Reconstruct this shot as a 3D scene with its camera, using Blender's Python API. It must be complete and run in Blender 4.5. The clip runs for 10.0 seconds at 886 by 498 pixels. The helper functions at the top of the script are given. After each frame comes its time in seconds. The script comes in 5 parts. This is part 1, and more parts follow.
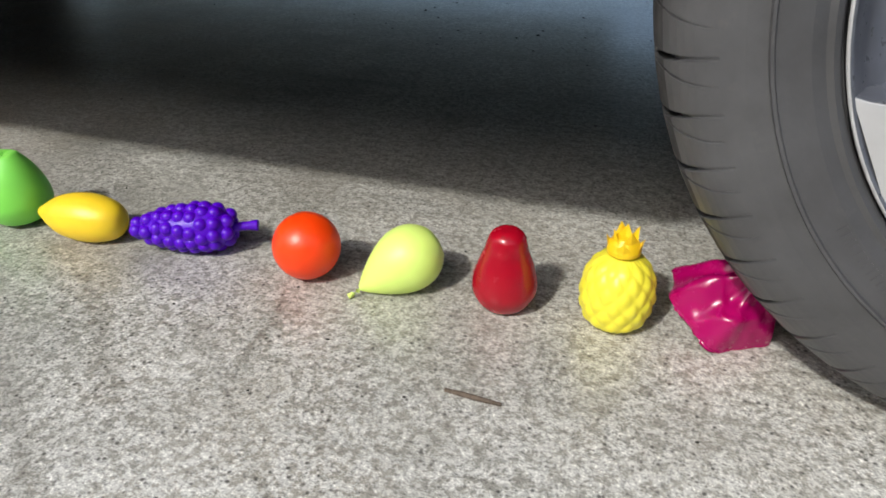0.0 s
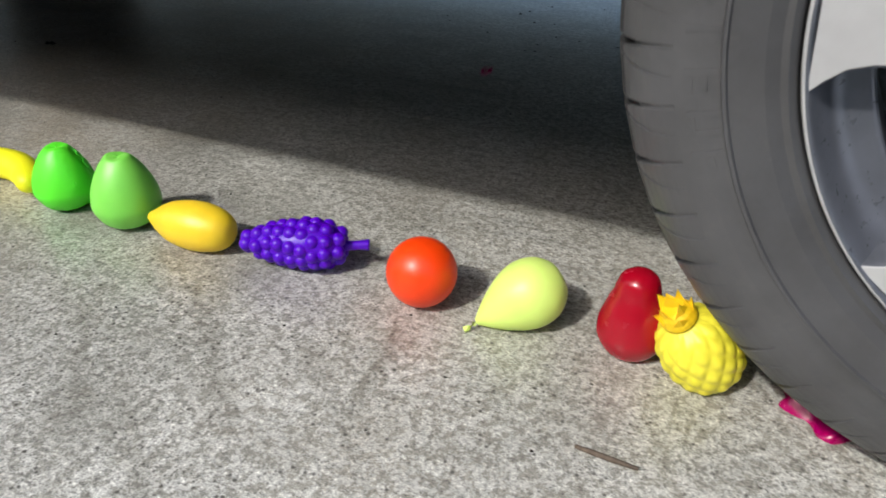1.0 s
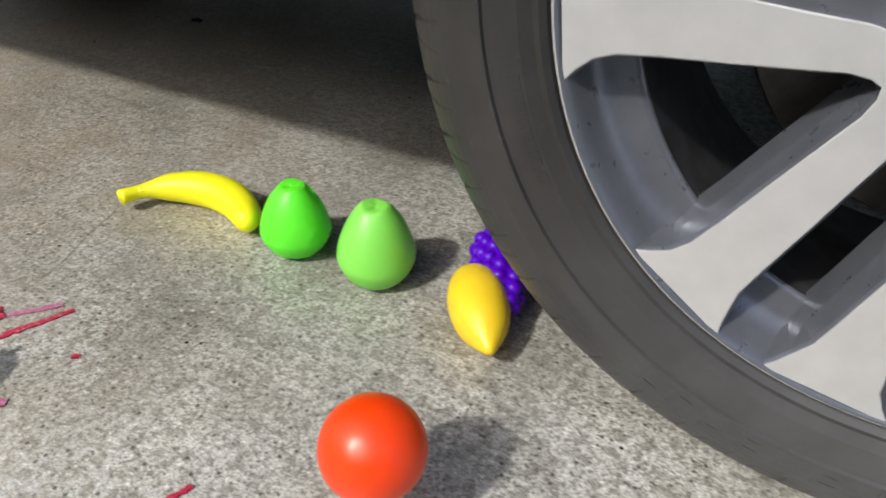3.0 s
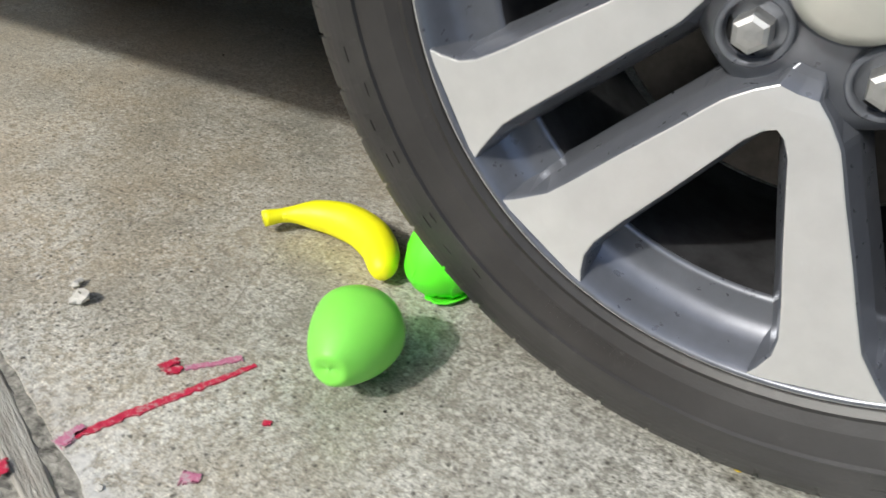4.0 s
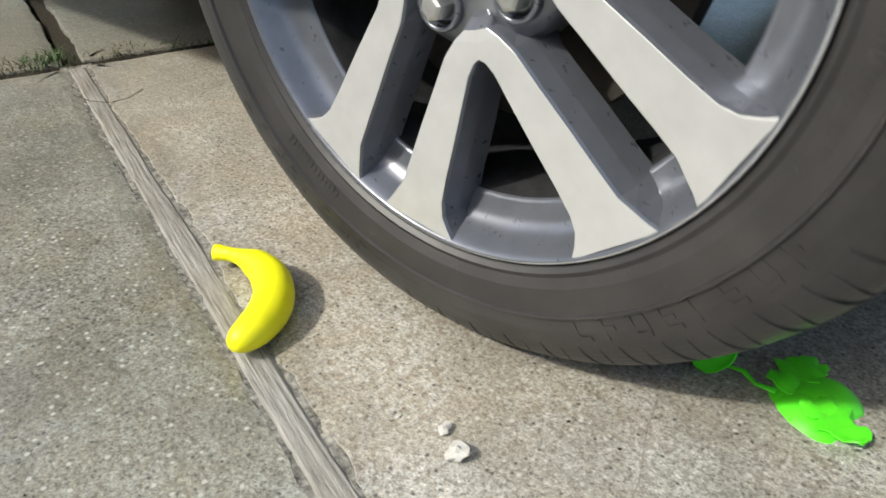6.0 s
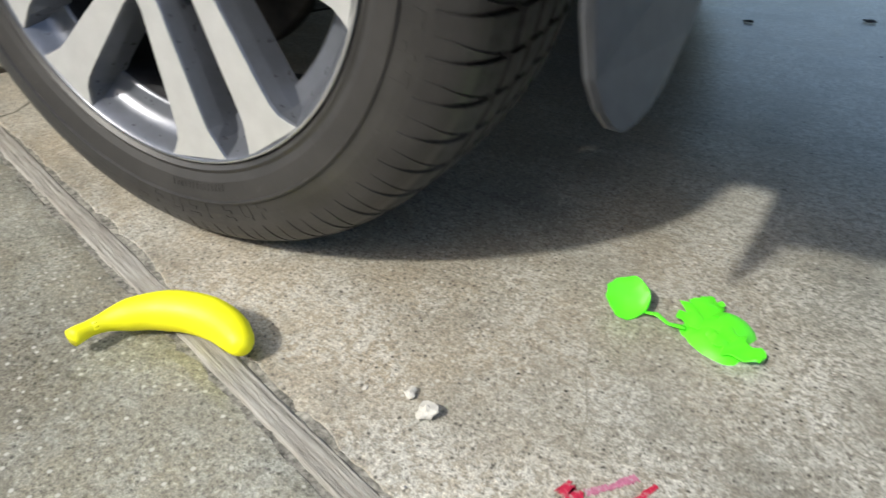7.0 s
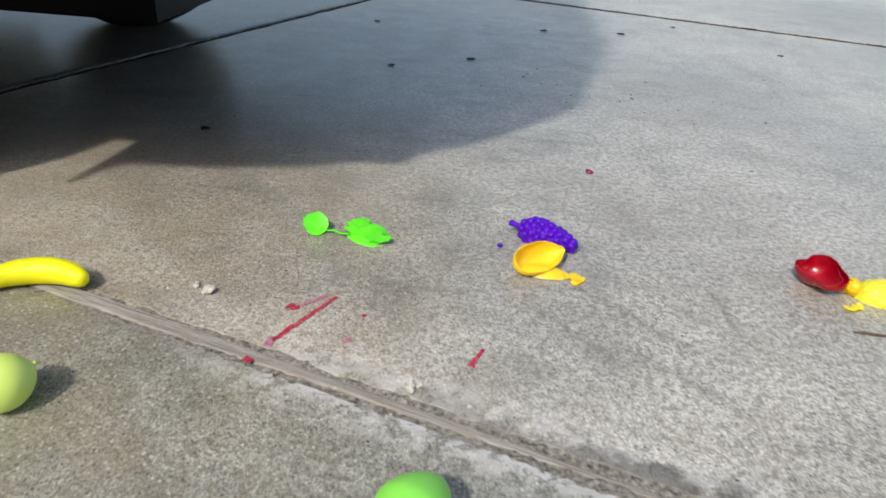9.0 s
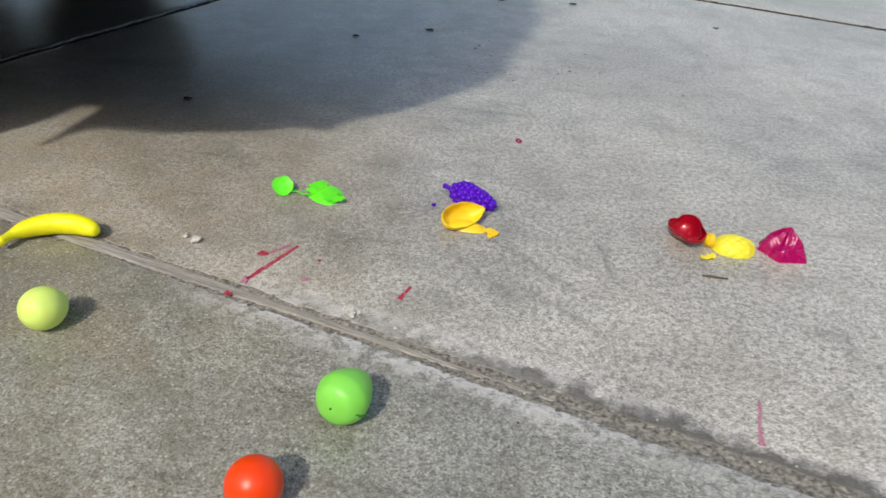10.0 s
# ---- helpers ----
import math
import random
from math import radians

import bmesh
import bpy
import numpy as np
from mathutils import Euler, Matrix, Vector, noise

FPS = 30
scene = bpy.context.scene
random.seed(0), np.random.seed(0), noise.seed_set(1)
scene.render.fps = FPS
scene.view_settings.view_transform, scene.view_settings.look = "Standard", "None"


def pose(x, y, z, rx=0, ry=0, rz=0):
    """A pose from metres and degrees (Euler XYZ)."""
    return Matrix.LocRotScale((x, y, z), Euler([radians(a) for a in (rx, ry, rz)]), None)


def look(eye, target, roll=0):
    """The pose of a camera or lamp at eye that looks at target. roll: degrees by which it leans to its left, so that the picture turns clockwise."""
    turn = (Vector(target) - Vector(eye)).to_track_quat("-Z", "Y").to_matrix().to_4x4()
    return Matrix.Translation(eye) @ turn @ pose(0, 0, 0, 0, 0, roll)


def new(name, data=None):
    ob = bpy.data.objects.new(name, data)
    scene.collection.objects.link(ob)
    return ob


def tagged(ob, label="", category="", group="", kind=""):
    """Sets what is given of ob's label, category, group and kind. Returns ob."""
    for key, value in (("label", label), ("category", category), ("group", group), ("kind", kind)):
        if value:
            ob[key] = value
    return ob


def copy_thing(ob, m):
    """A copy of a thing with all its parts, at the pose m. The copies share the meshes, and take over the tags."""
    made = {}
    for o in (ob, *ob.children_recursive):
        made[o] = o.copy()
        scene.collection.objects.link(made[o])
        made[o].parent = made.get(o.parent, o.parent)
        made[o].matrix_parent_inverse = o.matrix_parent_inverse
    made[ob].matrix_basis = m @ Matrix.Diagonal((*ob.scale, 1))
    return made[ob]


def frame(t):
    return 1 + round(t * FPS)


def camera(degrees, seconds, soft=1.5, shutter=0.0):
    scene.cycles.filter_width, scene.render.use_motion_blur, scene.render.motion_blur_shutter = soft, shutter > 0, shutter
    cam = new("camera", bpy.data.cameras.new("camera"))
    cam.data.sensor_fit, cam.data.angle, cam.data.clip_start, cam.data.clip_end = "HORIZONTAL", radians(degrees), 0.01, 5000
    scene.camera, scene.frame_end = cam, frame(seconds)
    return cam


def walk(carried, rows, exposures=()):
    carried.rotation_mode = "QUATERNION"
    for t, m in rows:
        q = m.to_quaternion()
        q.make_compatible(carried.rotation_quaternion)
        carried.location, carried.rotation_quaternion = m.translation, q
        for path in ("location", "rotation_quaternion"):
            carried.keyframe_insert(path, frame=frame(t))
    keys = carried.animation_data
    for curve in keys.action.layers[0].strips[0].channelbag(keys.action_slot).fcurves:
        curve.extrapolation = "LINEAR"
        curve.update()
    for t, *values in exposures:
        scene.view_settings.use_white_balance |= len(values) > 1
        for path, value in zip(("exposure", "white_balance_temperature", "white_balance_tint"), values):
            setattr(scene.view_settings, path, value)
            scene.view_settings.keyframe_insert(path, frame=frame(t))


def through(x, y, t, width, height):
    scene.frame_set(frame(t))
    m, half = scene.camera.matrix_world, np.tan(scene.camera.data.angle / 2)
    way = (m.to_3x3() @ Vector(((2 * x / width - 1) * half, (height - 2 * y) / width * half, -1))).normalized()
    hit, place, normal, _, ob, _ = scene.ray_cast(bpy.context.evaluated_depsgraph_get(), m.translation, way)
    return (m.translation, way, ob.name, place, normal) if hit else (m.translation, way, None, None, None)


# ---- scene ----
cam = camera(63.2, 10.0, soft=1.6, shutter=0.3)

# ---- the camera's way: seconds, eye, target, lean ----
PATH = [
    (0, (1.09, -0.3686, 0.4021), (0.5856, 1.285, -0.6035), 0.90),
    (0.5, (1.0508, -0.3519, 0.4106), (0.4915, 1.276, -0.6078), 1.45),
    (1, (1.0107, -0.3414, 0.4123), (0.3687, 1.2526, -0.611), 1.87),
    (1.5, (0.9638, -0.3327, 0.3974), (0.2878, 1.2417, -0.6342), 2.33),
    (2, (0.8875, -0.3171, 0.4054), (0.2634, 1.2678, -0.6427), 3.06),
    (2.5, (0.7824, -0.2928, 0.4362), (0.1533, 1.2388, -0.6856), 2.01),
    (3, (0.6978, -0.2818, 0.4334), (0.0038, 1.199, -0.7179), 2.37),
    (3.2, (0.6613, -0.271, 0.4334), (-0.067, 1.1756, -0.7401), 2.55),
    (4.3, (0.4721, -0.2775, 0.4181), (-0.3387, 1.1556, -0.7173), 2.17),
    (4.5, (0.4334, -0.2809, 0.425), (-0.3608, 1.1539, -0.7198), 2.38),
    (5, (0.3511, -0.2732, 0.4228), (-0.4783, 1.1359, -0.7289), 2.38),
    (5.2, (0.3088, -0.2826, 0.4409), (-0.5589, 1.097, -0.7183), 2.32),
    (6.3, (0.2073, -0.309, 0.4294), (-0.8564, 1.0007, -0.6444), 0.74),
    (6.5, (0.2005, -0.3247, 0.4292), (-0.8021, 1.0269, -0.6515), 0.86),
    (7, (0.2001, -0.3773, 0.4458), (-0.5527, 1.1216, -0.6435), 2.23),
    (7.5, (0.2595, -0.4408, 0.4549), (-0.2295, 1.1731, -0.6203), 4.10),
    (8, (0.3383, -0.5609, 0.5003), (0.0296, 1.1404, -0.5048), 4.17),
    (8.5, (0.383, -0.7179, 0.5421), (0.1828, 1.0419, -0.387), 3.57),
    (9, (0.3945, -0.8782, 0.5762), (0.2916, 0.8878, -0.357), 3.90),
    (9.5, (0.4235, -1.0196, 0.6172), (0.3861, 0.7136, -0.3802), 4.75),
    (10, (0.484, -1.1165, 0.7317), (0.4494, 0.5855, -0.3181), 5.37),
]
walk(cam, [(t, look(eye, target, roll)) for t, eye, target, roll in PATH],
     exposures=[(0, 0.60, 6350, 10), (1, 0.56, 6300, 10), (2, 0.53, 6300, 10), (3, 0.54, 6450, 10), (4.5, 0.72, 6450, 6), (5, 0.72, 6450, 6), (6.5, 0.84, 6580, 6), (7.5, 0.84, 6550, 8), (8.5, 0.54, 6750, 10), (9.5, 0.34, 6850, 10), (10, 0.28, 6850, 10)])

# ---- sky and sun ----
SUN_TO = Vector((0.42, 1.0, -1.02)).normalized()      # the way the sunlight travels
world = bpy.data.worlds.new("sky")
scene.world = world
world.use_nodes = True
wn = world.node_tree.nodes
sky = wn.new("ShaderNodeTexSky")
sky.sky_type = 'NISHITA'
sky.sun_disc = False
sky.sun_elevation = math.asin(-SUN_TO.z)
sky.sun_rotation = math.atan2(-SUN_TO.x, -SUN_TO.y)
sky.air_density, sky.dust_density = 1.0, 3.0
wn["Background"].inputs["Strength"].default_value = 0.135
world.node_tree.links.new(sky.outputs["Color"], wn["Background"].inputs["Color"])
sun = new("sun", bpy.data.lights.new("sun", 'SUN'))
sun.data.energy, sun.data.angle, sun.data.color = 1.95, radians(2.8), (1.0, 0.978, 0.925)
sun.matrix_world = look((0, 0, 6), tuple(Vector((0, 0, 6)) + SUN_TO))


# ---- material helpers ----
def base_mat(name):
    m = bpy.data.materials.new(name)
    m.use_nodes = True
    return m, m.node_tree.nodes, m.node_tree.links, m.node_tree.nodes["Principled BSDF"]


def tex_noise(n, l, scale, detail=4.0, rough=0.55, vec=None):
    t = n.new("ShaderNodeTexNoise")
    t.inputs["Scale"].default_value, t.inputs["Detail"].default_value = scale, detail
    t.inputs["Roughness"].default_value = rough
    if vec is not None:
        l.new(vec, t.inputs["Vector"])
    return t.outputs["Fac"]


def ramp(n, l, fac, stops):
    r = n.new("ShaderNodeValToRGB")
    e = r.color_ramp.elements
    e[0].position, e[0].color = stops[0][0], (*stops[0][1], 1)
    e[1].position, e[1].color = stops[-1][0], (*stops[-1][1], 1)
    for p, c in stops[1:-1]:
        k = e.new(p)
        k.color = (*c, 1)
    l.new(fac, r.inputs["Fac"])
    return r.outputs["Color"]


def mix(n, l, fac, a, b, how='MIX'):
    m = n.new("ShaderNodeMix")
    m.data_type, m.blend_type = 'RGBA', how
    for sock, v in ((m.inputs[0], fac), (m.inputs[6], a), (m.inputs[7], b)):
        if isinstance(v, (int, float)):
            sock.default_value = v
        elif isinstance(v, tuple):
            sock.default_value = (*v, 1)
        else:
            l.new(v, sock)
    return m.outputs[2]


def bump(n, l, p, height, strength, dist, below=None):
    b = n.new("ShaderNodeBump")
    b.inputs["Strength"].default_value, b.inputs["Distance"].default_value = strength, dist
    l.new(height, b.inputs["Height"])
    if below is not None:
        l.new(below, b.inputs["Normal"])
    l.new(b.outputs["Normal"], p.inputs["Normal"])
    return b.outputs["Normal"]


def grey(v):
    return (v, v, v)


def coords(n):
    return n.new("ShaderNodeTexCoord").outputs["Object"]


def concrete(name, worn, dark, light, warm, dirt=0.0):
    """Old rough concrete: sand grains, dark pits, pale worn cement in blotches, warm stains and scuffs."""
    m, n, l, p = base_mat(name)
    v = coords(n)

    def moved(x, y):
        k = n.new("ShaderNodeMapping")
        k.inputs["Location"].default_value = (x, y, 0)
        l.new(v, k.inputs["Vector"])
        return k.outputs["Vector"]

    big = tex_noise(n, l, 2.1, 6, 0.6, moved(3.1, 0.4))
    mid = tex_noise(n, l, 8.0, 7, 0.68, v)
    blot = tex_noise(n, l, 88.0, 8, 0.78, v)
    sand = tex_noise(n, l, 250.0, 4, 0.75, v)
    fine = tex_noise(n, l, 620.0, 2, 0.6, v)
    side = n.new("ShaderNodeSeparateXYZ")
    l.new(v, side.inputs[0])
    along = n.new("ShaderNodeMapRange")       # the slab is paler where it is walked and driven on most
    l.new(side.outputs["X"], along.inputs["Value"])
    along.inputs["From Min"].default_value, along.inputs["From Max"].default_value = -0.15, 0.85
    c = mix(n, l, ramp(n, l, mid, [(0.36, grey(0)), (0.62, grey(1))]), dark, light)
    c = mix(n, l, ramp(n, l, big, [(0.42, grey(0)), (0.60, grey(0.85))]), c, warm)
    rust = mix(n, l, 1.0, ramp(n, l, along.outputs["Result"], [(0.10, grey(1)), (0.62, grey(0))]), ramp(n, l, tex_noise(n, l, 6.0, 6, 0.65, moved(4.4, 8.2)), [(0.36, grey(0.15)), (0.60, grey(1))]), 'MULTIPLY')
    c = mix(n, l, rust, c, (warm[0] * 1.08, warm[1] * 1.0, warm[2] * 0.90))
    # pale worn cement: blotches with ragged edges, gathered in wide patches
    where = mix(n, l, 0.45, ramp(n, l, mid, [(0.38, grey(0)), (0.60, grey(1))]), along.outputs["Result"])
    patch = mix(n, l, 1.0, ramp(n, l, blot, [(0.47, grey(0)), (0.51, grey(1))]),
                ramp(n, l, where, [(0.2, grey(0.16)), (0.8, grey(0.88))]), 'MULTIPLY')
    c = mix(n, l, patch, c, worn)
    c = mix(n, l, 1.0, c, ramp(n, l, blot, [(0.33, grey(0.78)), (0.45, grey(0.98)), (0.6, grey(1.05))]), 'MULTIPLY')
    # sand and grit
    c = mix(n, l, 1.0, c, ramp(n, l, sand, [(0.34, grey(0.30)), (0.42, grey(0.76)), (0.50, grey(1.0)), (0.58, grey(1.18)), (0.66, grey(1.6))]), 'MULTIPLY')
    c = mix(n, l, 1.0, c, ramp(n, l, fine, [(0.34, grey(0.72)), (0.5, grey(1.0)), (0.66, grey(1.24))]), 'MULTIPLY')
    # weathering at hand and arm scale
    smudge = tex_noise(n, l, 4.3, 8, 0.72, moved(0.7, 1.9))
    c = mix(n, l, 1.0, c, ramp(n, l, smudge, [(0.33, grey(0.78)), (0.45, grey(0.96)), (0.55, grey(1.03)), (0.67, grey(1.13))]), 'MULTIPLY')
    stain = tex_noise(n, l, 13.0, 5, 0.6, moved(5.0, 2.2))
    c = mix(n, l, ramp(n, l, stain, [(0.58, grey(0)), (0.72, grey(0.22))]), c, (0.19, 0.15, 0.11))
    wide = tex_noise(n, l, 1.1, 4, 0.55, v)
    c = mix(n, l, 1.0, c, ramp(n, l, wide, [(0.34, grey(0.80)), (0.5, grey(1.0)), (0.66, grey(1.18))]), 'MULTIPLY')
    mp = n.new("ShaderNodeMapping")
    mp.inputs["Rotation"].default_value, mp.inputs["Scale"].default_value = (0, 0, radians(62)), (2.2, 22, 1)
    l.new(v, mp.inputs["Vector"])
    scuff = tex_noise(n, l, 1.0, 6, 0.65, mp.outputs["Vector"])
    c = mix(n, l, 1.0, c, ramp(n, l, scuff, [(0.32, grey(0.80)), (0.43, grey(1.0)), (0.62, grey(1.0)), (0.72, grey(1.10))]), 'MULTIPLY')
    # dull bands where something was dragged over the slab
    for p0, p1, w in SCUFFS if dirt else ():
        k = n.new("ShaderNodeMapping")
        k.vector_type = 'TEXTURE'
        k.inputs["Location"].default_value = (*p0, 0)
        k.inputs["Rotation"].default_value = (0, 0, math.atan2(p1[1] - p0[1], p1[0] - p0[0]))
        l.new(v, k.inputs["Vector"])
        parts_ = n.new("ShaderNodeSeparateXYZ")
        l.new(k.outputs["Vector"], parts_.inputs[0])
        off_ = n.new("ShaderNodeMath")
        off_.operation = 'ABSOLUTE'
        l.new(parts_.outputs["Y"], off_.inputs[0])
        far_ = math.hypot(p1[0] - p0[0], p1[1] - p0[1])
        band = mix(n, l, 1.0, ramp(n, l, off_.outputs[0], [(w * 0.5, grey(1)), (w * 1.6, grey(0))]), ramp(n, l, parts_.outputs["X"], [(0.0, grey(0)), (0.02, grey(1)), (far_ * 0.85, grey(1)), (far_, grey(0))]), 'MULTIPLY')
        band = mix(n, l, 1.0, band, ramp(n, l, mid, [(0.38, grey(0.35)), (0.55, grey(0.8))]), 'MULTIPLY')
        c = mix(n, l, band, c, mix(n, l, 1.0, c, (0.66, 0.65, 0.63), 'MULTIPLY'))
    # round pits of uneven size, gathered here and there
    pits = n.new("ShaderNodeTexVoronoi")
    pits.inputs["Scale"].default_value = 115.0
    l.new(v, pits.inputs["Vector"])
    chance = n.new("ShaderNodeSeparateColor")
    l.new(pits.outputs["Color"], chance.inputs["Color"])
    hole = mix(n, l, 1.0, ramp(n, l, pits.outputs["Distance"], [(0.13, grey(1)), (0.24, grey(0))]), ramp(n, l, chance.outputs["Green"], [(0.50, grey(0)), (0.66, grey(0.9))]), 'MULTIPLY')
    c = mix(n, l, hole, c, (0.055, 0.050, 0.042))
    pocks = n.new("ShaderNodeTexVoronoi")      # small pocks where the skin has worn through, in clusters
    pocks.inputs["Scale"].default_value = 250.0
    l.new(moved(0.21, 0.77), pocks.inputs["Vector"])
    luck = n.new("ShaderNodeSeparateColor")
    l.new(pocks.outputs["Color"], luck.inputs["Color"])
    crowd = ramp(n, l, tex_noise(n, l, 17.0, 6, 0.7, moved(9.3, 4.1)), [(0.42, grey(0.30)), (0.58, grey(1.0))])
    pock = mix(n, l, 1.0, ramp(n, l, pocks.outputs["Distance"], [(0.20, grey(1)), (0.36, grey(0))]), ramp(n, l, luck.outputs["Blue"], [(0.48, grey(0)), (0.62, grey(0.75))]), 'MULTIPLY')
    c = mix(n, l, mix(n, l, 1.0, pock, crowd, 'MULTIPLY'), c, (0.085, 0.078, 0.066))
    chips = n.new("ShaderNodeTexVoronoi")      # pale aggregate showing here and there
    chips.inputs["Scale"].default_value = 120.0
    l.new(moved(0.37, 0.11), chips.inputs["Vector"])
    pick = n.new("ShaderNodeSeparateColor")
    l.new(chips.outputs["Color"], pick.inputs["Color"])
    spot = mix(n, l, 1.0, ramp(n, l, chips.outputs["Distance"], [(0.18, grey(1)), (0.30, grey(0))]), ramp(n, l, pick.outputs["Red"], [(0.70, grey(0)), (0.78, grey(0.85))]), 'MULTIPLY')
    c = mix(n, l, spot, c, (0.56, 0.55, 0.50))
    tilt = n.new("ShaderNodeMapping")
    tilt.inputs["Rotation"].default_value = (0, 0, TURN)
    l.new(v, tilt.inputs["Vector"])
    cut = n.new("ShaderNodeSeparateXYZ")
    l.new(tilt.outputs["Vector"], cut.inputs[0])
    # white lime bloomed out beside the timber strip
    away = n.new("ShaderNodeMath")
    away.operation = 'SUBTRACT'
    l.new(cut.outputs["Y"], away.inputs[0])
    away.inputs[1].default_value = V_STRIP
    size = n.new("ShaderNodeMath")
    size.operation = 'ABSOLUTE'
    l.new(away.outputs[0], size.inputs[0])
    near_strip = ramp(n, l, size.outputs[0], [(0.015, grey(1)), (0.085, grey(0))])
    span = ramp(n, l, cut.outputs["X"], [(0.06, grey(0)), (0.20, grey(0.9)), (0.75, grey(0.8)), (1.0, grey(0.35))])
    bloom = ramp(n, l, tex_noise(n, l, 34.0, 8, 0.78, moved(2.0, 6.0)), [(0.45, grey(0)), (0.53, grey(0.95))])
    lime = mix(n, l, 1.0, mix(n, l, 1.0, near_strip, span, 'MULTIPLY'), bloom, 'MULTIPLY')
    c = mix(n, l, lime, c, (0.76, 0.755, 0.73))
    if dirt:
        # black dirt washed along the edge beside the timber strip
        off = n.new("ShaderNodeMath")
        off.operation = 'MULTIPLY_ADD'
        l.new(tex_noise(n, l, 14.0, 6, 0.7, v), off.inputs[0])
        off.inputs[1].default_value = -0.11
        l.new(cut.outputs["Y"], off.inputs[2])
        shift = n.new("ShaderNodeMapRange")
        l.new(off.outputs[0], shift.inputs["Value"])
        shift.inputs["From Min"].default_value, shift.inputs["From Max"].default_value = V_STRIP - 0.030, V_STRIP - 0.006
        shift.inputs["To Min"].default_value, shift.inputs["To Max"].default_value = 1.0, 0.0
        far_u = n.new("ShaderNodeMapRange")
        l.new(cut.outputs["X"], far_u.inputs["Value"])
        far_u.inputs["From Min"].default_value, far_u.inputs["From Max"].default_value = 0.15, 0.75
        far_u.inputs["To Min"].default_value, far_u.inputs["To Max"].default_value = 0.25, 0.85
        both = n.new("ShaderNodeMath")
        both.operation = 'MULTIPLY'
        l.new(shift.outputs["Result"], both.inputs[0])
        l.new(far_u.outputs["Result"], both.inputs[1])
        c = mix(n, l, both.outputs[0], c, (0.06, 0.056, 0.047))
    l.new(c, p.inputs["Base Color"])
    p.inputs["Roughness"].default_value = 0.30
    p.inputs["Specular IOR Level"].default_value = 0.72
    b = bump(n, l, p, blot, 0.10, 0.003)
    bump(n, l, p, sand, 0.16, 0.0012, b)
    return m


TURN = math.atan(0.338)
SCUFFS = (((0.55, 0.13), (0.72, -0.035), 0.009), ((0.772, 0.16), (0.785, 0.02), 0.008), ((0.60, -0.02), (0.73, -0.135), 0.008), ((0.48, 0.06), (0.60, -0.08), 0.005), ((0.70, 0.10), (0.90, -0.10), 0.004))
V_STRIP, U_CROSS, V_FAR = -0.086, -1.10, 3.05
CONCRETE = concrete("old_concrete", (0.565, 0.562, 0.512), (0.262, 0.255, 0.218), (0.350, 0.341, 0.298), (0.345, 0.322, 0.268), 1.0)
CONCRETE_B = concrete("grey_concrete", (0.37, 0.375, 0.338), (0.165, 0.164, 0.137), (0.262, 0.260, 0.225), (0.235, 0.232, 0.192))


def plain(name, col, rough=0.5, metal=0.0, spec=0.5, vary=0.12, scale=60.0, bump_h=0.0, bump_s=200.0):
    m, n, l, p = base_mat(name)
    v = coords(n)
    f = tex_noise(n, l, scale, 4, 0.6, v)
    lo = tuple(max(0.0, x * (1 - vary)) for x in col)
    hi = tuple(min(1.0, x * (1 + vary)) for x in col)
    l.new(ramp(n, l, f, [(0.3, lo), (0.7, hi)]), p.inputs["Base Color"])
    rr = n.new("ShaderNodeMapRange")
    l.new(tex_noise(n, l, scale * 2.3, 3, 0.6, v), rr.inputs["Value"])
    rr.inputs["To Min"].default_value, rr.inputs["To Max"].default_value = max(0, rough - 0.08), min(1, rough + 0.08)
    l.new(rr.outputs["Result"], p.inputs["Roughness"])
    p.inputs["Metallic"].default_value, p.inputs["Specular IOR Level"].default_value = metal, spec
    if bump_h:
        bump(n, l, p, tex_noise(n, l, bump_s, 3, 0.6, v), 0.4, bump_h)
    return m


def vinyl(name, col, rough=0.38, spec=0.5):
    """Soft translucent squeeze-toy rubber."""
    m, n, l, p = base_mat(name)
    v = coords(n)
    lo = tuple(x * 0.95 for x in col)
    l.new(ramp(n, l, tex_noise(n, l, 45, 3, 0.5, v), [(0.3, lo), (0.7, col)]), p.inputs["Base Color"])
    rr = n.new("ShaderNodeMapRange")
    l.new(tex_noise(n, l, 90, 4, 0.6, v), rr.inputs["Value"])
    rr.inputs["To Min"].default_value, rr.inputs["To Max"].default_value = rough - 0.08, rough + 0.12
    l.new(rr.outputs["Result"], p.inputs["Roughness"])
    p.inputs["Specular IOR Level"].default_value = spec
    p.inputs["Subsurface Weight"].default_value = 0.2
    p.inputs["Subsurface Radius"].default_value = tuple(0.3 + 0.7 * x for x in col)
    p.inputs["Subsurface Scale"].default_value = 0.008
    bump(n, l, p, tex_noise(n, l, 140, 3, 0.6, v), 0.06, 0.0008)
    return m


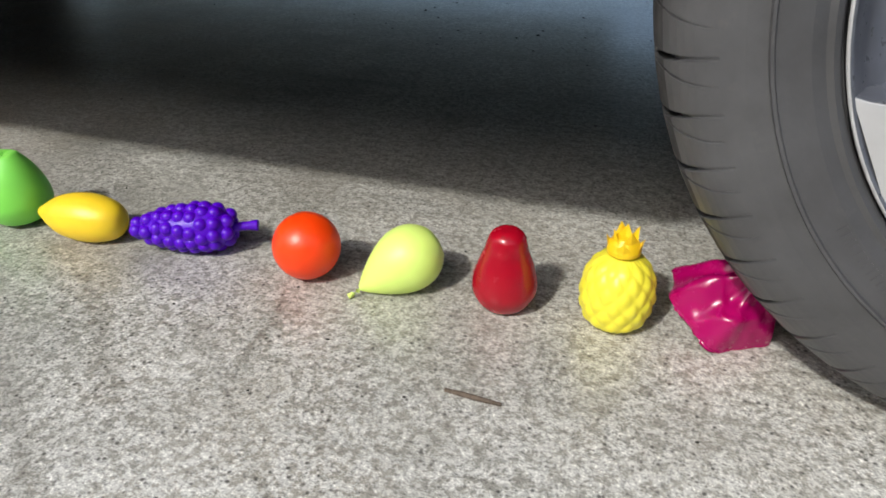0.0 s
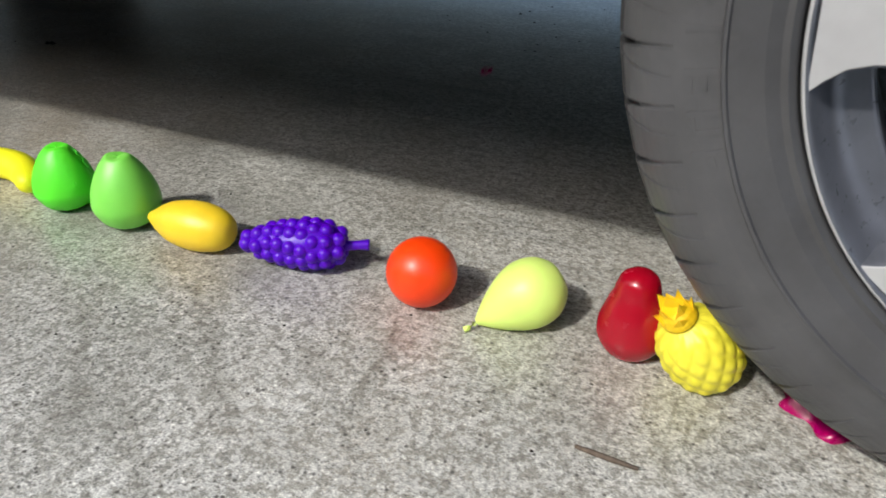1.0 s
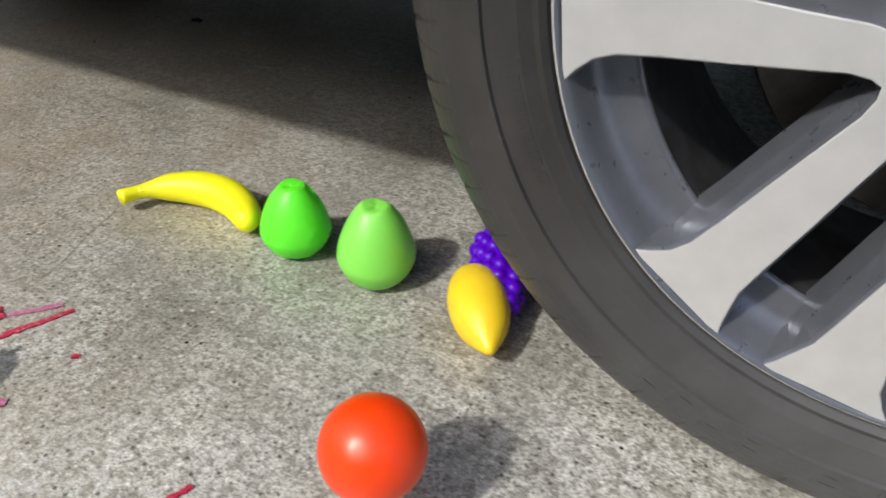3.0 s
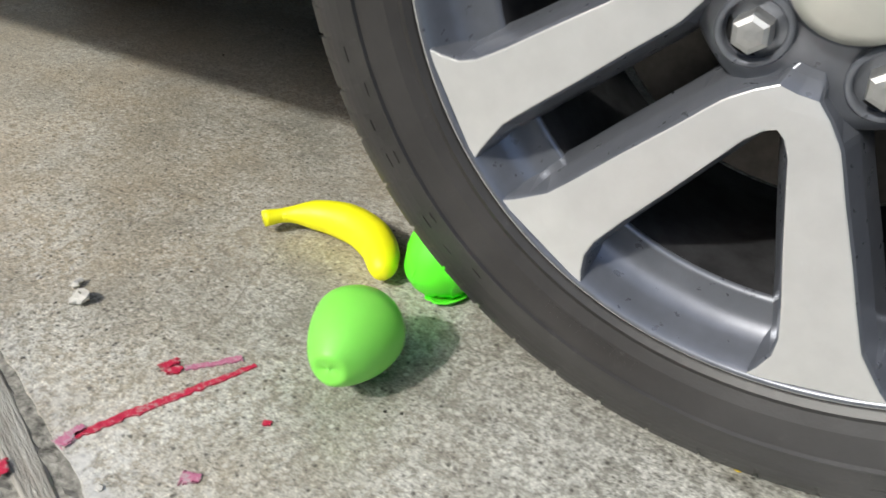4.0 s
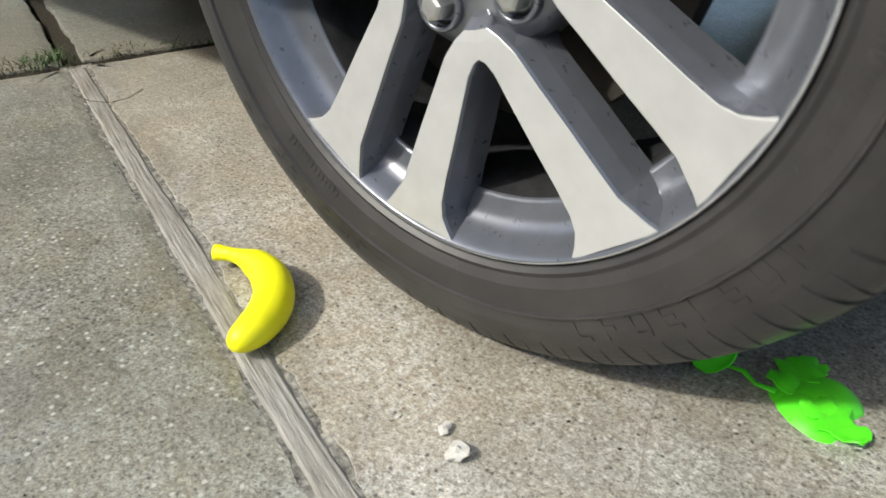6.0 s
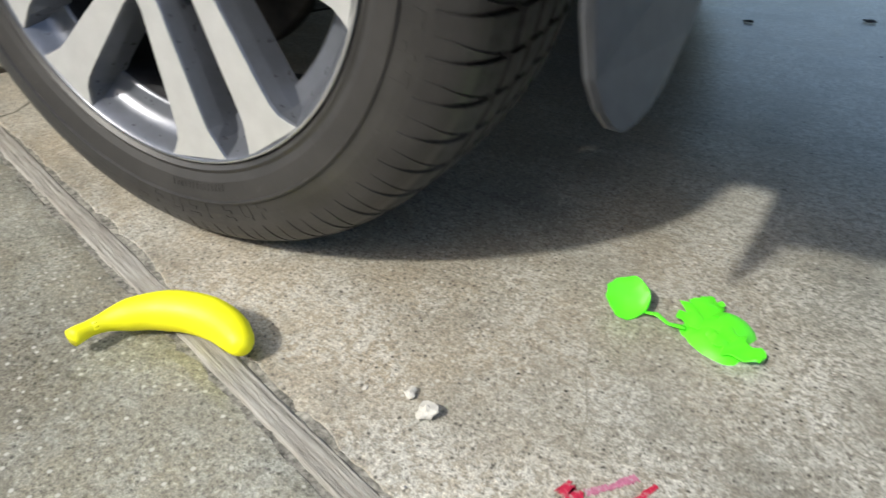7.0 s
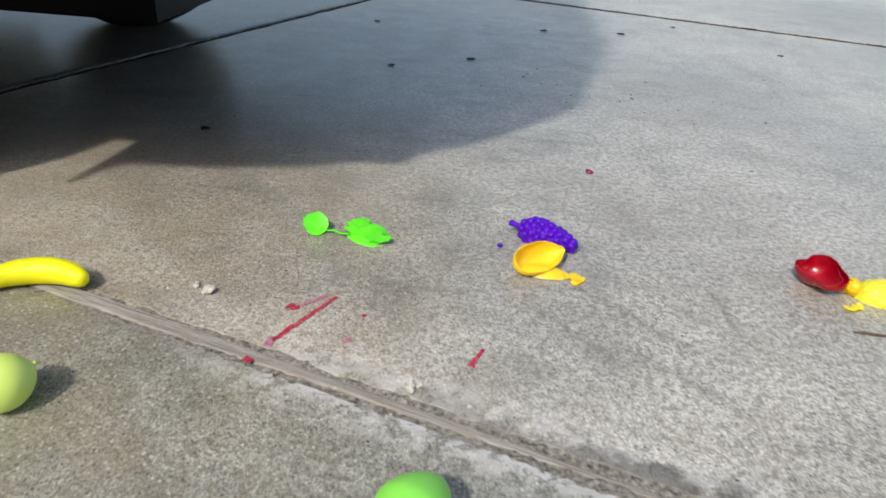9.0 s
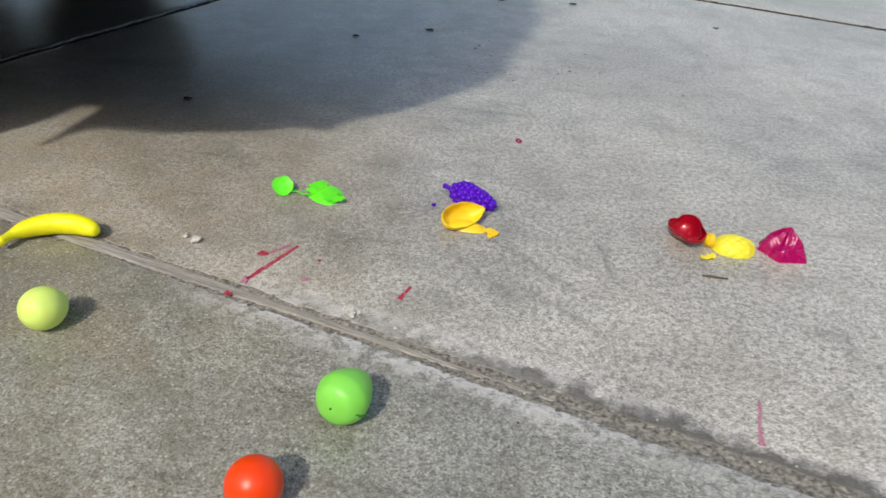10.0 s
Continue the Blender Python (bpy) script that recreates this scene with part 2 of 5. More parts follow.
def rubber():
    """Brown-black tyre rubber with dusty flecks; one side painted paler in place of reflected sky."""
    m, n, l, p = base_mat("tyre_rubber")
    v = coords(n)
    c = ramp(n, l, tex_noise(n, l, 22, 4, 0.6, v), [(0.3, (0.026, 0.0245, 0.0235)), (0.7, (0.042, 0.0395, 0.0375))])
    k = n.new("ShaderNodeMapping")
    k.inputs["Rotation"].default_value = (0, radians(62), 0)
    l.new(v, k.inputs["Vector"])
    side = n.new("ShaderNodeSeparateXYZ")
    l.new(k.outputs["Vector"], side.inputs[0])
    # the paler side is light put into the colour, broken up by noise
    lit_side = mix(n, l, 1.0, ramp(n, l, side.outputs["X"], [(0.04, grey(0)), (0.30, grey(0.50))]), ramp(n, l, tex_noise(n, l, 14, 6, 0.65, v), [(0.32, grey(0.55)), (0.6, grey(1))]), 'MULTIPLY')
    c = mix(n, l, lit_side, c, (0.135, 0.137, 0.142))
    c = mix(n, l, ramp(n, l, tex_noise(n, l, 48, 7, 0.75, v), [(0.60, grey(0)), (0.72, grey(0.30))]), c, (0.13, 0.125, 0.115))
    l.new(c, p.inputs["Base Color"])
    p.inputs["Roughness"].default_value = 0.46
    bump(n, l, p, tex_noise(n, l, 260, 3, 0.6, v), 0.4, 0.0006)
    return m


RUBBER_M = rubber()
TREAD_M = plain("tread_rubber", (0.045, 0.044, 0.044), 0.72, 0, 0.3, 0.35, 60, 0.0008, 300)
SILVER = plain("machined_alloy", (0.59, 0.59, 0.58), 0.42, 0.45, 0.5, 0.06, 30, 0.0002, 400)
GREYPAINT = plain("grey_alloy_paint", (0.18, 0.19, 0.215), 0.30, 0.55, 0.5, 0.10, 50)
# near-black, for the barrel behind the rim's ledge
DARK_BARREL = plain("dark_inner_barrel", (0.030, 0.030, 0.032), 0.75, 0.2, 0.3, 0.5, 40)
STEEL = plain("zinc_steel", (0.52, 0.52, 0.51), 0.46, 0.9, 0.5, 0.1, 120)
BLACK = plain("black_plastic", (0.012, 0.012, 0.013), 0.6, 0, 0.4, 0.2, 40)
DISC = plain("brake_iron", (0.10, 0.09, 0.08), 0.55, 0.7, 0.5, 0.3, 60)
FLAP_M = plain("flap_plastic", (0.045, 0.048, 0.055), 0.45, 0, 0.5, 0.15, 30)
CARPAINT = plain("car_paint", (0.016, 0.017, 0.017), 0.35, 0.0, 0.5, 0.06, 20)
CAP_M = plain("hub_cap_silver", (0.55, 0.55, 0.50), 0.4, 0.4, 0.5, 0.05, 60)
SOIL = plain("joint_soil", (0.045, 0.038, 0.028), 0.95, 0, 0.2, 0.5, 160, 0.004, 180)
GRIT = plain("joint_grit", (0.215, 0.205, 0.178), 0.95, 0, 0.2, 0.75, 150, 0.003, 300)
RENDER_M = plain("wall_render", (0.26, 0.25, 0.23), 0.9, 0, 0.3, 0.15, 3.0, 0.002, 60)
STONE = plain("pale_stone", (0.55, 0.53, 0.48), 0.8, 0, 0.3, 0.15, 120, 0.001, 300)
TWIG_M = plain("dry_twig", (0.13, 0.10, 0.075), 0.85, 0, 0.2, 0.3, 200)
GRASS_M = plain("weed_green", (0.06, 0.12, 0.03), 0.6, 0, 0.4, 0.4, 100)
DRY_GRASS = plain("dry_weed", (0.10, 0.085, 0.05), 0.8, 0, 0.3, 0.3, 100)


def dry_smear(name, col, through):
    """Slime rubbed thin over the rough concrete."""
    m, n, l, p = base_mat(name)
    f = tex_noise(n, l, 230, 4, 0.65, coords(n))
    l.new(ramp(n, l, f, [(0.30, tuple(x * 0.7 for x in col)), (0.50, col), (0.64, through)]), p.inputs["Base Color"])
    p.inputs["Roughness"].default_value = 0.6
    bump(n, l, p, f, 0.5, 0.001)
    return m


RED_PAINT = dry_smear("red_smear", (0.50, 0.014, 0.055), (0.44, 0.22, 0.22))
PINK_PAINT = dry_smear("pink_smear", (0.50, 0.17, 0.27), (0.42, 0.36, 0.36))
PURPLE_BIT = plain("purple_scrap", (0.06, 0.01, 0.35), 0.4)
CRACK_M = plain("crack_dirt", (0.15, 0.14, 0.115), 0.95, 0, 0.2, 0.4, 200)
FAINT_M = plain("faint_crack", (0.26, 0.245, 0.205), 0.95, 0, 0.2, 0.4, 200)
LEAF_M = plain("dead_leaf", (0.02, 0.017, 0.013), 0.8)

M_PINK = vinyl("magenta_vinyl", (0.37, 0.001, 0.102), 0.24, 0.5)
M_YEL = vinyl("yellow_vinyl", (0.94, 0.83, 0.05), 0.40)
M_YELTOP = vinyl("amber_vinyl", (0.95, 0.60, 0.008), 0.40)
M_RED = vinyl("red_vinyl", (0.36, 0.002, 0.014), 0.22)
M_LIME = vinyl("lime_vinyl", (0.74, 0.96, 0.21), 0.40)
M_ORANGE = vinyl("orange_vinyl", (0.98, 0.062, 0.002), 0.34)
M_PURPLE = vinyl("purple_vinyl", (0.088, 0.0005, 0.50), 0.36, 0.32)
M_MANGO = vinyl("mango_vinyl", (1.0, 0.66, 0.025), 0.38)
M_GREEN = vinyl("pear_green_vinyl", (0.24, 0.74, 0.095), 0.40)
M_SLIT = vinyl("slit_green_vinyl", (0.05, 0.26, 0.02), 0.6)
M_BRIGHT = vinyl("bright_green_vinyl", (0.13, 0.95, 0.03), 0.40)
M_BANANA = vinyl("banana_vinyl", (0.96, 0.91, 0.010), 0.48)


def wood():
    m, n, l, p = base_mat("weathered_wood")
    mp = n.new("ShaderNodeMapping")
    straight = n.new("ShaderNodeMapping")
    straight.inputs["Rotation"].default_value = (0, 0, TURN)      # the grain runs along the strip
    l.new(coords(n), straight.inputs["Vector"])
    l.new(straight.outputs["Vector"], mp.inputs["Vector"])
    mp.inputs["Scale"].default_value = (5, 120, 60)
    f = tex_noise(n, l, 3.0, 6, 0.7, mp.outputs["Vector"])
    g = tex_noise(n, l, 9.0, 4, 0.6, coords(n))
    c = ramp(n, l, f, [(0.32, (0.055, 0.048, 0.040)), (0.41, (0.26, 0.242, 0.210)), (0.66, (0.50, 0.48, 0.43))])
    c = mix(n, l, ramp(n, l, g, [(0.45, grey(0)), (0.7, grey(0.45))]), c, (0.25, 0.215, 0.17))
    l.new(c, p.inputs["Base Color"])
    p.inputs["Roughness"].default_value = 0.85
    bump(n, l, p, f, 0.9, 0.003)
    return m


WOOD = wood()


# ---- mesh helpers ----
def link_mesh(name, bm, mats, parent=None, label="", smooth=True):
    me = bpy.data.meshes.new(name)
    bm.normal_update()
    for f in bm.faces:
        f.smooth = smooth
    bm.to_mesh(me)
    bm.free()
    for m in (mats if isinstance(mats, (list, tuple)) else [mats]):
        me.materials.append(m)
    ob = new(name, me)
    if parent is not None:
        ob.parent = parent
    if label:
        tagged(ob, label)
    return ob


def part(name, bm, material, parent, label="", smooth=True):
    return link_mesh(name, bm, material, parent, label, smooth)


def lathe(bm, profile, n=48, mat=0, a0=0.0, a1=2 * math.pi, warp=None, fan=True):
    """Turns (r, z) points about the z axis."""
    whole = abs(a1 - a0 - 2 * math.pi) < 1e-6
    steps = n if whole else n + 1
    rings = []
    for r, z in profile:
        ring = []
        for i in range(steps):
            a = a0 + (a1 - a0) * i / n
            q = Vector((r * math.cos(a), r * math.sin(a), z))
            ring.append(bm.verts.new(warp(q, a) if warp else q))
        rings.append(ring)
    for k in range(len(rings) - 1):
        for i in range(n):
            j = (i + 1) % steps
            f = bm.faces.new((rings[k][i], rings[k][j], rings[k + 1][j], rings[k + 1][i]))
            f.material_index = mat
    return rings


def spun(profile, n=40, warp=None):
    """A closed turned solid: a profile that begins and ends on the axis."""
    bm = bmesh.new()
    lathe(bm, profile, n, warp=warp)
    bmesh.ops.remove_doubles(bm, verts=bm.verts, dist=1e-6)
    return bm


def curve_profile(pts, n=24):
    """A smooth profile through (r, z) points."""
    pts = [Vector((p[0], p[1], 0)) for p in pts]
    ext = [2 * pts[0] - pts[1]] + pts + [2 * pts[-1] - pts[-2]]
    out = []
    per = max(2, n // (len(pts) - 1))
    for i in range(len(pts) - 1):
        a, b, c, d = ext[i:i + 4]
        for k in range(per):
            t = k / per
            q = 0.5 * ((2 * b) + (c - a) * t + (2 * a - 5 * b + 4 * c - d) * t * t + (3 * b - a - 3 * c + d) * t ** 3)
            out.append((max(0.0, q.x), q.y))
    out.append((pts[-1].x, pts[-1].y))
    return out


def tube(bm, pts, radii, n=12, mat=0, squash=1.0):
    """A tube along points, with closed ends."""
    rings = []
    for i, (p, r) in enumerate(zip(pts, radii)):
        p = Vector(p)
        d = (Vector(pts[min(i + 1, len(pts) - 1)]) - Vector(pts[max(i - 1, 0)])).normalized()
        up = Vector((0, 0, 1)) if abs(d.z) < 0.95 else Vector((1, 0, 0))
        s = d.cross(up).normalized()
        u = s.cross(d)
        rings.append([bm.verts.new(p + s * (r * math.cos(2 * math.pi * k / n)) + u * (r * squash * math.sin(2 * math.pi * k / n))) for k in range(n)])
    for a, b in zip(rings, rings[1:]):
        for k in range(n):
            f = bm.faces.new((a[k], a[(k + 1) % n], b[(k + 1) % n], b[k]))
            f.material_index = mat
    bm.faces.new(list(reversed(rings[0]))).material_index = mat
    bm.faces.new(rings[-1]).material_index = mat


def prism(bm, loop_a, loop_b, mat_a=0, mat_side=0, mat_b=0):
    """Two equal loops of points joined by sides."""
    va = [bm.verts.new(p) for p in loop_a]
    vb = [bm.verts.new(p) for p in loop_b]
    n = len(va)
    bm.faces.new(va).material_index = mat_a
    bm.faces.new(list(reversed(vb))).material_index = mat_b
    for i in range(n):
        j = (i + 1) % n
        bm.faces.new((va[j], va[i], vb[i], vb[j])).material_index = mat_side


def box(bm, lo, hi, mat=0):
    x0, y0, z0 = lo
    x1, y1, z1 = hi
    prism(bm, [(x0, y0, z0), (x1, y0, z0), (x1, y1, z0), (x0, y1, z0)],
          [(x0, y0, z1), (x1, y0, z1), (x1, y1, z1), (x0, y1, z1)], mat, mat, mat)
    bmesh.ops.recalc_face_normals(bm, faces=bm.faces)


def empty(name, label, category, group=""):
    ob = new(name)
    ob.empty_display_size = 0.05
    return tagged(ob, label, category, group)


def nz(x, y=0.0, z=0.0, s=1.0):
    return noise.noise(Vector((x * s, y * s, z * s)))


# ---- the ground: slabs laid square to each other, turned against the car's way ----
E1 = Vector((math.cos(TURN), -math.sin(TURN), 0))
E2 = Vector((math.sin(TURN), math.cos(TURN), 0))


def uv(u, v, z=0.0):
    return E1 * u + E2 * v + Vector((0, 0, z))


def slab(u0, u1, v0, v1, mat, parent, seed, top=0.0):
    pts = []

    def side(a, b, step):
        n = max(2, int((Vector(b) - Vector(a)).length / step))
        return [(a[0] + (b[0] - a[0]) * i / n, a[1] + (b[1] - a[1]) * i / n) for i in range(n)]

    for a, b in (((u0, v0), (u1, v0)), ((u1, v0), (u1, v1)), ((u1, v1), (u0, v1)), ((u0, v1), (u0, v0))):
        near = min(abs(c) for c in (a[1] - V_STRIP, b[1] - V_STRIP, a[0] - U_CROSS, b[0] - U_CROSS, a[1] - V_FAR)) < 0.06
        pts += side(a, b, 0.012 if near and max(abs(u1 - u0), abs(v1 - v0)) < 9 else 0.1)
    cu, cv = (u0 + u1) / 2, (v0 + v1) / 2
    rings = []
    for inset, z in ((0.0, -0.035), (0.0, top - 0.006), (0.002, top - 0.0022), (0.016, top)):
        ring = []
        for u, v in pts:
            j = 0.0045 * nz(u, v, seed, 30) + 0.006 * nz(u, v, seed + 9, 9) + 0.002 * nz(u, v, seed, 110)
            d = Vector((cu - u, cv - v, 0))
            du = (inset + j + 0.004) * (1 if d.x > 0 else -1) if min(abs(u - u0), abs(u - u1)) < 1e-6 else 0
            dv = (inset + j + 0.004) * (1 if d.y > 0 else -1) if min(abs(v - v0), abs(v - v1)) < 1e-6 else 0
            ring.append(uv(u + du, v + dv, z))
        rings.append(ring)
    bm = bmesh.new()
    vs = [[bm.verts.new(p) for p in r] for r in rings]
    n = len(pts)
    for a, b in zip(vs, vs[1:]):
        for i in range(n):
            bm.faces.new((a[i], a[(i + 1) % n], b[(i + 1) % n], b[i]))
    # a plain rectangle inside a border that follows the worn edge
    m_ = 0.06
    inner = [bm.verts.new(uv(min(max(u, u0 + m_), u1 - m_), min(max(v, v0 + m_), v1 - m_), top)) for u, v in pts]
    for i in range(n):
        j = (i + 1) % n
        if (inner[i].co - inner[j].co).length > 1e-6:
            bm.faces.new((vs[-1][i], vs[-1][j], inner[j], inner[i]))
        else:
            bm.faces.new((vs[-1][i], vs[-1][j], inner[j]))
    bm.faces.new([bm.verts.new(uv(u, v, top)) for u, v in ((u0 + m_, v0 + m_), (u1 - m_, v0 + m_), (u1 - m_, v1 - m_), (u0 + m_, v1 - m_))])
    return part("slab", bm, mat, parent, smooth=False)


bm = bmesh.new()
bmesh.ops.create_grid(bm, x_segments=2, y_segments=2, size=1500)
bmesh.ops.translate(bm, verts=bm.verts, vec=(0, 0, -0.013))
ground = tagged(link_mesh("ground", bm, SOIL), "dark packed soil under the concrete slabs", "ground", kind="structure")
drive = tagged(new("driveway"), "old pitted grey concrete driveway slabs with joints", "pavement", kind="structure")
G = 0.011
slab(U_CROSS + G, 5.5, V_STRIP + 0.012, V_FAR - 0.018, CONCRETE, drive, 1)
slab(U_CROSS + G, 5.5, -4.2, V_STRIP - 0.017, CONCRETE_B, drive, 2, -0.001)
slab(-4.6, U_CROSS - G, V_STRIP + 0.012, V_FAR - 0.018, CONCRETE_B, drive, 3, 0.001)
slab(-4.6, U_CROSS - G, -4.2, V_STRIP - 0.017, CONCRETE_B, drive, 4)
slab(-4.6, U_CROSS - G, V_FAR + 0.018, 7, CONCRETE, drive, 5)
slab(U_CROSS + G, 5.5, V_FAR + 0.018, 7, CONCRETE, drive, 6)
slab(-40, 40, 7.03, 60, CONCRETE, drive, 7)
slab(-40, 40, -40, -4.23, CONCRETE_B, drive, 8)
slab(5.53, 40, -4.2, 7, CONCRETE, drive, 9)
slab(-40, -4.63, -4.2, 7, CONCRETE, drive, 10)

# a plain rendered wall, added unseen behind the camera to block low sky light
bm = bmesh.new()
box(bm, (-14, -4.95, -0.02), (14, -4.75, 3.1))
tagged(link_mesh("sky_block_wall", bm, RENDER_M, smooth=False), "unseen plain grey rendered wall added to block low sky light", "wall", kind="structure")

# timber strip in the joint
bm = bmesh.new()
N = 220
rows_ = []
for i in range(N + 1):
    u = U_CROSS + 0.02 + 2.9 * i / N
    wide = 0.0138 + 0.0020 * nz(u, 3, 0, 6) - 0.0160 * max(0, u + 0.02)
    wide = max(0.005, wide)
    mid = V_STRIP - 0.0025 + 0.0020 * nz(u, 7, 0, 4)
    z = -0.001 - 0.0035 * max(0.0, nz(u, 1, 0, 5)) - 0.009 * max(0, u - 0.28) + 0.0008 * nz(u, 2, 0, 60)
    j0, j1 = 0.0016 * nz(u, 5, 0, 70), 0.0016 * nz(u, 6, 0, 70)
    rows_.append([bm.verts.new(uv(u, mid + o, zz)) for o, zz in ((-wide + j0, -0.03), (-wide + j0, z - 0.002), (-wide * 0.8, z), (-wide * 0.2, z - 0.0012 * abs(nz(u, 8, 0, 40))), (wide * 0.3, z), (wide * 0.8, z - 0.0006), (wide + j1, z - 0.003), (wide + j1, -0.03))])
for a, b in zip(rows_, rows_[1:]):
    for k in range(7):
        bm.faces.new((a[k], b[k], b[k + 1], a[k + 1]))
strip = tagged(link_mesh("timber_strip", bm, WOOD, smooth=False), "grey weathered timber strip in the joint between slabs", "timber strip", kind="structure")


# crumbled filling in the joints: sand, grit and soil up to just under the slabs
def filling(u0, v0, u1, v1, half, top, name, label, mat=None):
    bm = bmesh.new()
    a, c = Vector((u0, v0)), Vector((u1, v1))
    d = (c - a)
    n = int(d.length / 0.009)
    s = Vector((-d.y, d.x)).normalized()
    old = None
    for i in range(n + 1):
        p = a + d * (i / n)
        row = []
        for k in range(9):
            q = p + s * half * (k / 4 - 1)
            row.append(bm.verts.new(uv(q.x, q.y, top + 0.0028 * nz(q.x, q.y, 0, 90) + 0.0018 * nz(q.x, q.y, 4, 260) - 0.002 * (1 - abs(k / 4 - 1)))))
        if old:
            for k in range(8):
                bm.faces.new((old[k], old[k + 1], row[k + 1], row[k]))
        old = row
    bmesh.ops.recalc_face_normals(bm, faces=bm.faces)
    return tagged(link_mesh(name, bm, mat or GRIT, smooth=False), label, "joint filling", kind="structure")


filling(-1.1, V_STRIP - 0.002, 1.9, V_STRIP - 0.002, 0.026, -0.0032, "joint_filling", "grit and crumbled concrete in the joint")
filling(U_CROSS, V_FAR, 5.4, V_FAR, 0.024, -0.0022, "joint_filling", "dark soil in the far joint", SOIL)
filling(-4.4, V_FAR, U_CROSS, V_FAR, 0.024, -0.0022, "joint_filling", "dark soil in the far joint", SOIL)
filling(U_CROSS, -0.5, U_CROSS, 3.05, 0.020, -0.0055, "joint_filling", "dark grit and soil in the joint", SOIL)

# ---- the car; it drives towards -x; its origin lies on the ground under the rear axle ----
WHEEL_H, RIM_R, FACE = 0.3485, 0.243, 0.1027
car = empty("car", "dark grey car rolling over a row of toys", "car")


def wheel_mesh_tyre():
    """Axis along +y, outer face towards -y, centre at the origin of the tyre's width face."""
    wall = [(0.236, 0.014), (0.2440, 0.012), (0.2450, 0.004), (0.2462, 0.002), (0.250, -0.0015), (0.254, 0.000), (0.262, -0.004), (0.276, -0.0065), (0.2815, -0.0072), (0.2825, -0.0098),
            (0.2845, -0.0098), (0.2855, -0.0070), (0.298, -0.0055), (0.306, -0.0034)]
    # radius, place across, depth of the cross slots there
    tread = [(0.3120, -0.0014, 0.0), (0.3135, -0.0008, 0.0005), (0.3205, 0.0026, 0.0010), (0.3270, 0.0066, 0.0016), (0.3325, 0.0110, 0.0024), (0.3375, 0.0160, 0.0038), (0.3425, 0.0225, 0.0060), (0.3470, 0.0310, 0.0075), (0.3505, 0.0400, 0.0090), (0.3528, 0.0500, 0.0100), (0.3542, 0.0590, 0.0105), (0.3548, 0.066, 0.009), (0.3470, 0.068, 0), (0.3470, 0.078, 0), (0.3555, 0.080, 0.006), (0.3565, 0.104, 0.006), (0.3475, 0.106, 0), (0.3475, 0.117, 0),
             (0.3567, 0.119, 0.005), (0.3567, 0.142, 0.005), (0.3475, 0.144, 0), (0.3475, 0.155, 0), (0.3560, 0.157, 0.006), (0.3555, 0.181, 0.006), (0.3470, 0.183, 0), (0.3470, 0.193, 0), (0.3550, 0.195, 0.007), (0.3530, 0.212, 0.0075), (0.347, 0.224, 0.006), (0.335, 0.244, 0.002), (0.31, 0.256, 0), (0.27, 0.258, 0), (0.236, 0.235, 0)]
    bm = bmesh.new()
    pitches, cell = 54, (0.0, 0.012, 0.065, 0.077, 0.50, 0.510, 0.545, 0.555)
    steps = [(p + c) * 2 * math.pi / pitches for p in range(pitches) for c in cell]
    n, step_a = len(steps), 2 * math.pi / pitches
    rings = []
    for r, y in wall:
        rings.append([bm.verts.new((r * math.cos(a), y, r * math.sin(a))) for a in steps])
    for r, y, depth in tread:
        ring = []
        for i, a in enumerate(steps):
            k = i % 8
            cut = depth if k in (1, 2) else (depth * 0.55 if k in (5, 6) and 0.315 < r and y < 0.062 else 0.0)
            q = a + (0.25 * (y - 0.1) if y > 0.1 else 0)
            f = min(1.0, max(0.0, (r - 0.3135) / 0.039)) if y < 0.1 else 1.0
            if k in (2, 3):                     # the slots open out towards the tread
                q += 0.11 * f ** 3 * step_a
            if k > 3 and y < 0.062:             # crescent sipes that run into the slots
                q -= 0.31 * f * f * step_a
            side = min(1.0, max(0.0, (0.030 - y) / 0.030))
            ring.append(bm.verts.new(((r - cut * (1 - side)) * math.cos(q), y + cut * side, (r - cut * (1 - side)) * math.sin(q))))
        rings.append(ring)
    split = len(wall) + 7
    for k in range(len(rings) - 1):
        for i in range(n):
            j = (i + 1) % n
            f = bm.faces.new((rings[k][i], rings[k + 1][i], rings[k + 1][j], rings[k][j]))
            f.material_index = 1 if k >= split else 0
    # moulded lettering blocks and ribs on the side wall
    def pad(a, da, r0, r1, h):
        pts = [(r, aa) for r, aa in ((r0, a), (r1, a), (r1, a + da), (r0, a + da))]
        flat = lambda r: float(np.interp(r, [w[0] for w in wall], [w[1] for w in wall]))
        loop = lambda up: [(r * math.cos(q), flat(r) - up, r * math.sin(q)) for r, q in pts]
        prism(bm, loop(h), loop(-0.002))
    for base in (0.2, 2.0, 3.5, 4.9):
        for k in range(8):
            a = base + 0.085 * k
            r0 = 0.2865
            pad(a, 0.014, r0, r0 + 0.019, 0.0007)
            if k % 3 != 1:
                pad(a + 0.014, 0.034, r0 + 0.0145, r0 + 0.019, 0.0007)
            if k % 2:
                pad(a + 0.014, 0.030, r0 + 0.006, r0 + 0.0095, 0.0007)
            if k % 4 == 2:
                pad(a + 0.040, 0.013, r0, r0 + 0.0145, 0.0007)
    for base in (1.5, 3.7, 5.7):
        for k in range(14):
            pad(base + 0.02 * k, 0.010, 0.264, 0.271, 0.0007)
    bmesh.ops.recalc_face_normals(bm, faces=bm.faces)
    return bm


def polar(r, deg, y):
    return (r * math.cos(radians(deg)), y, r * math.sin(radians(deg)))


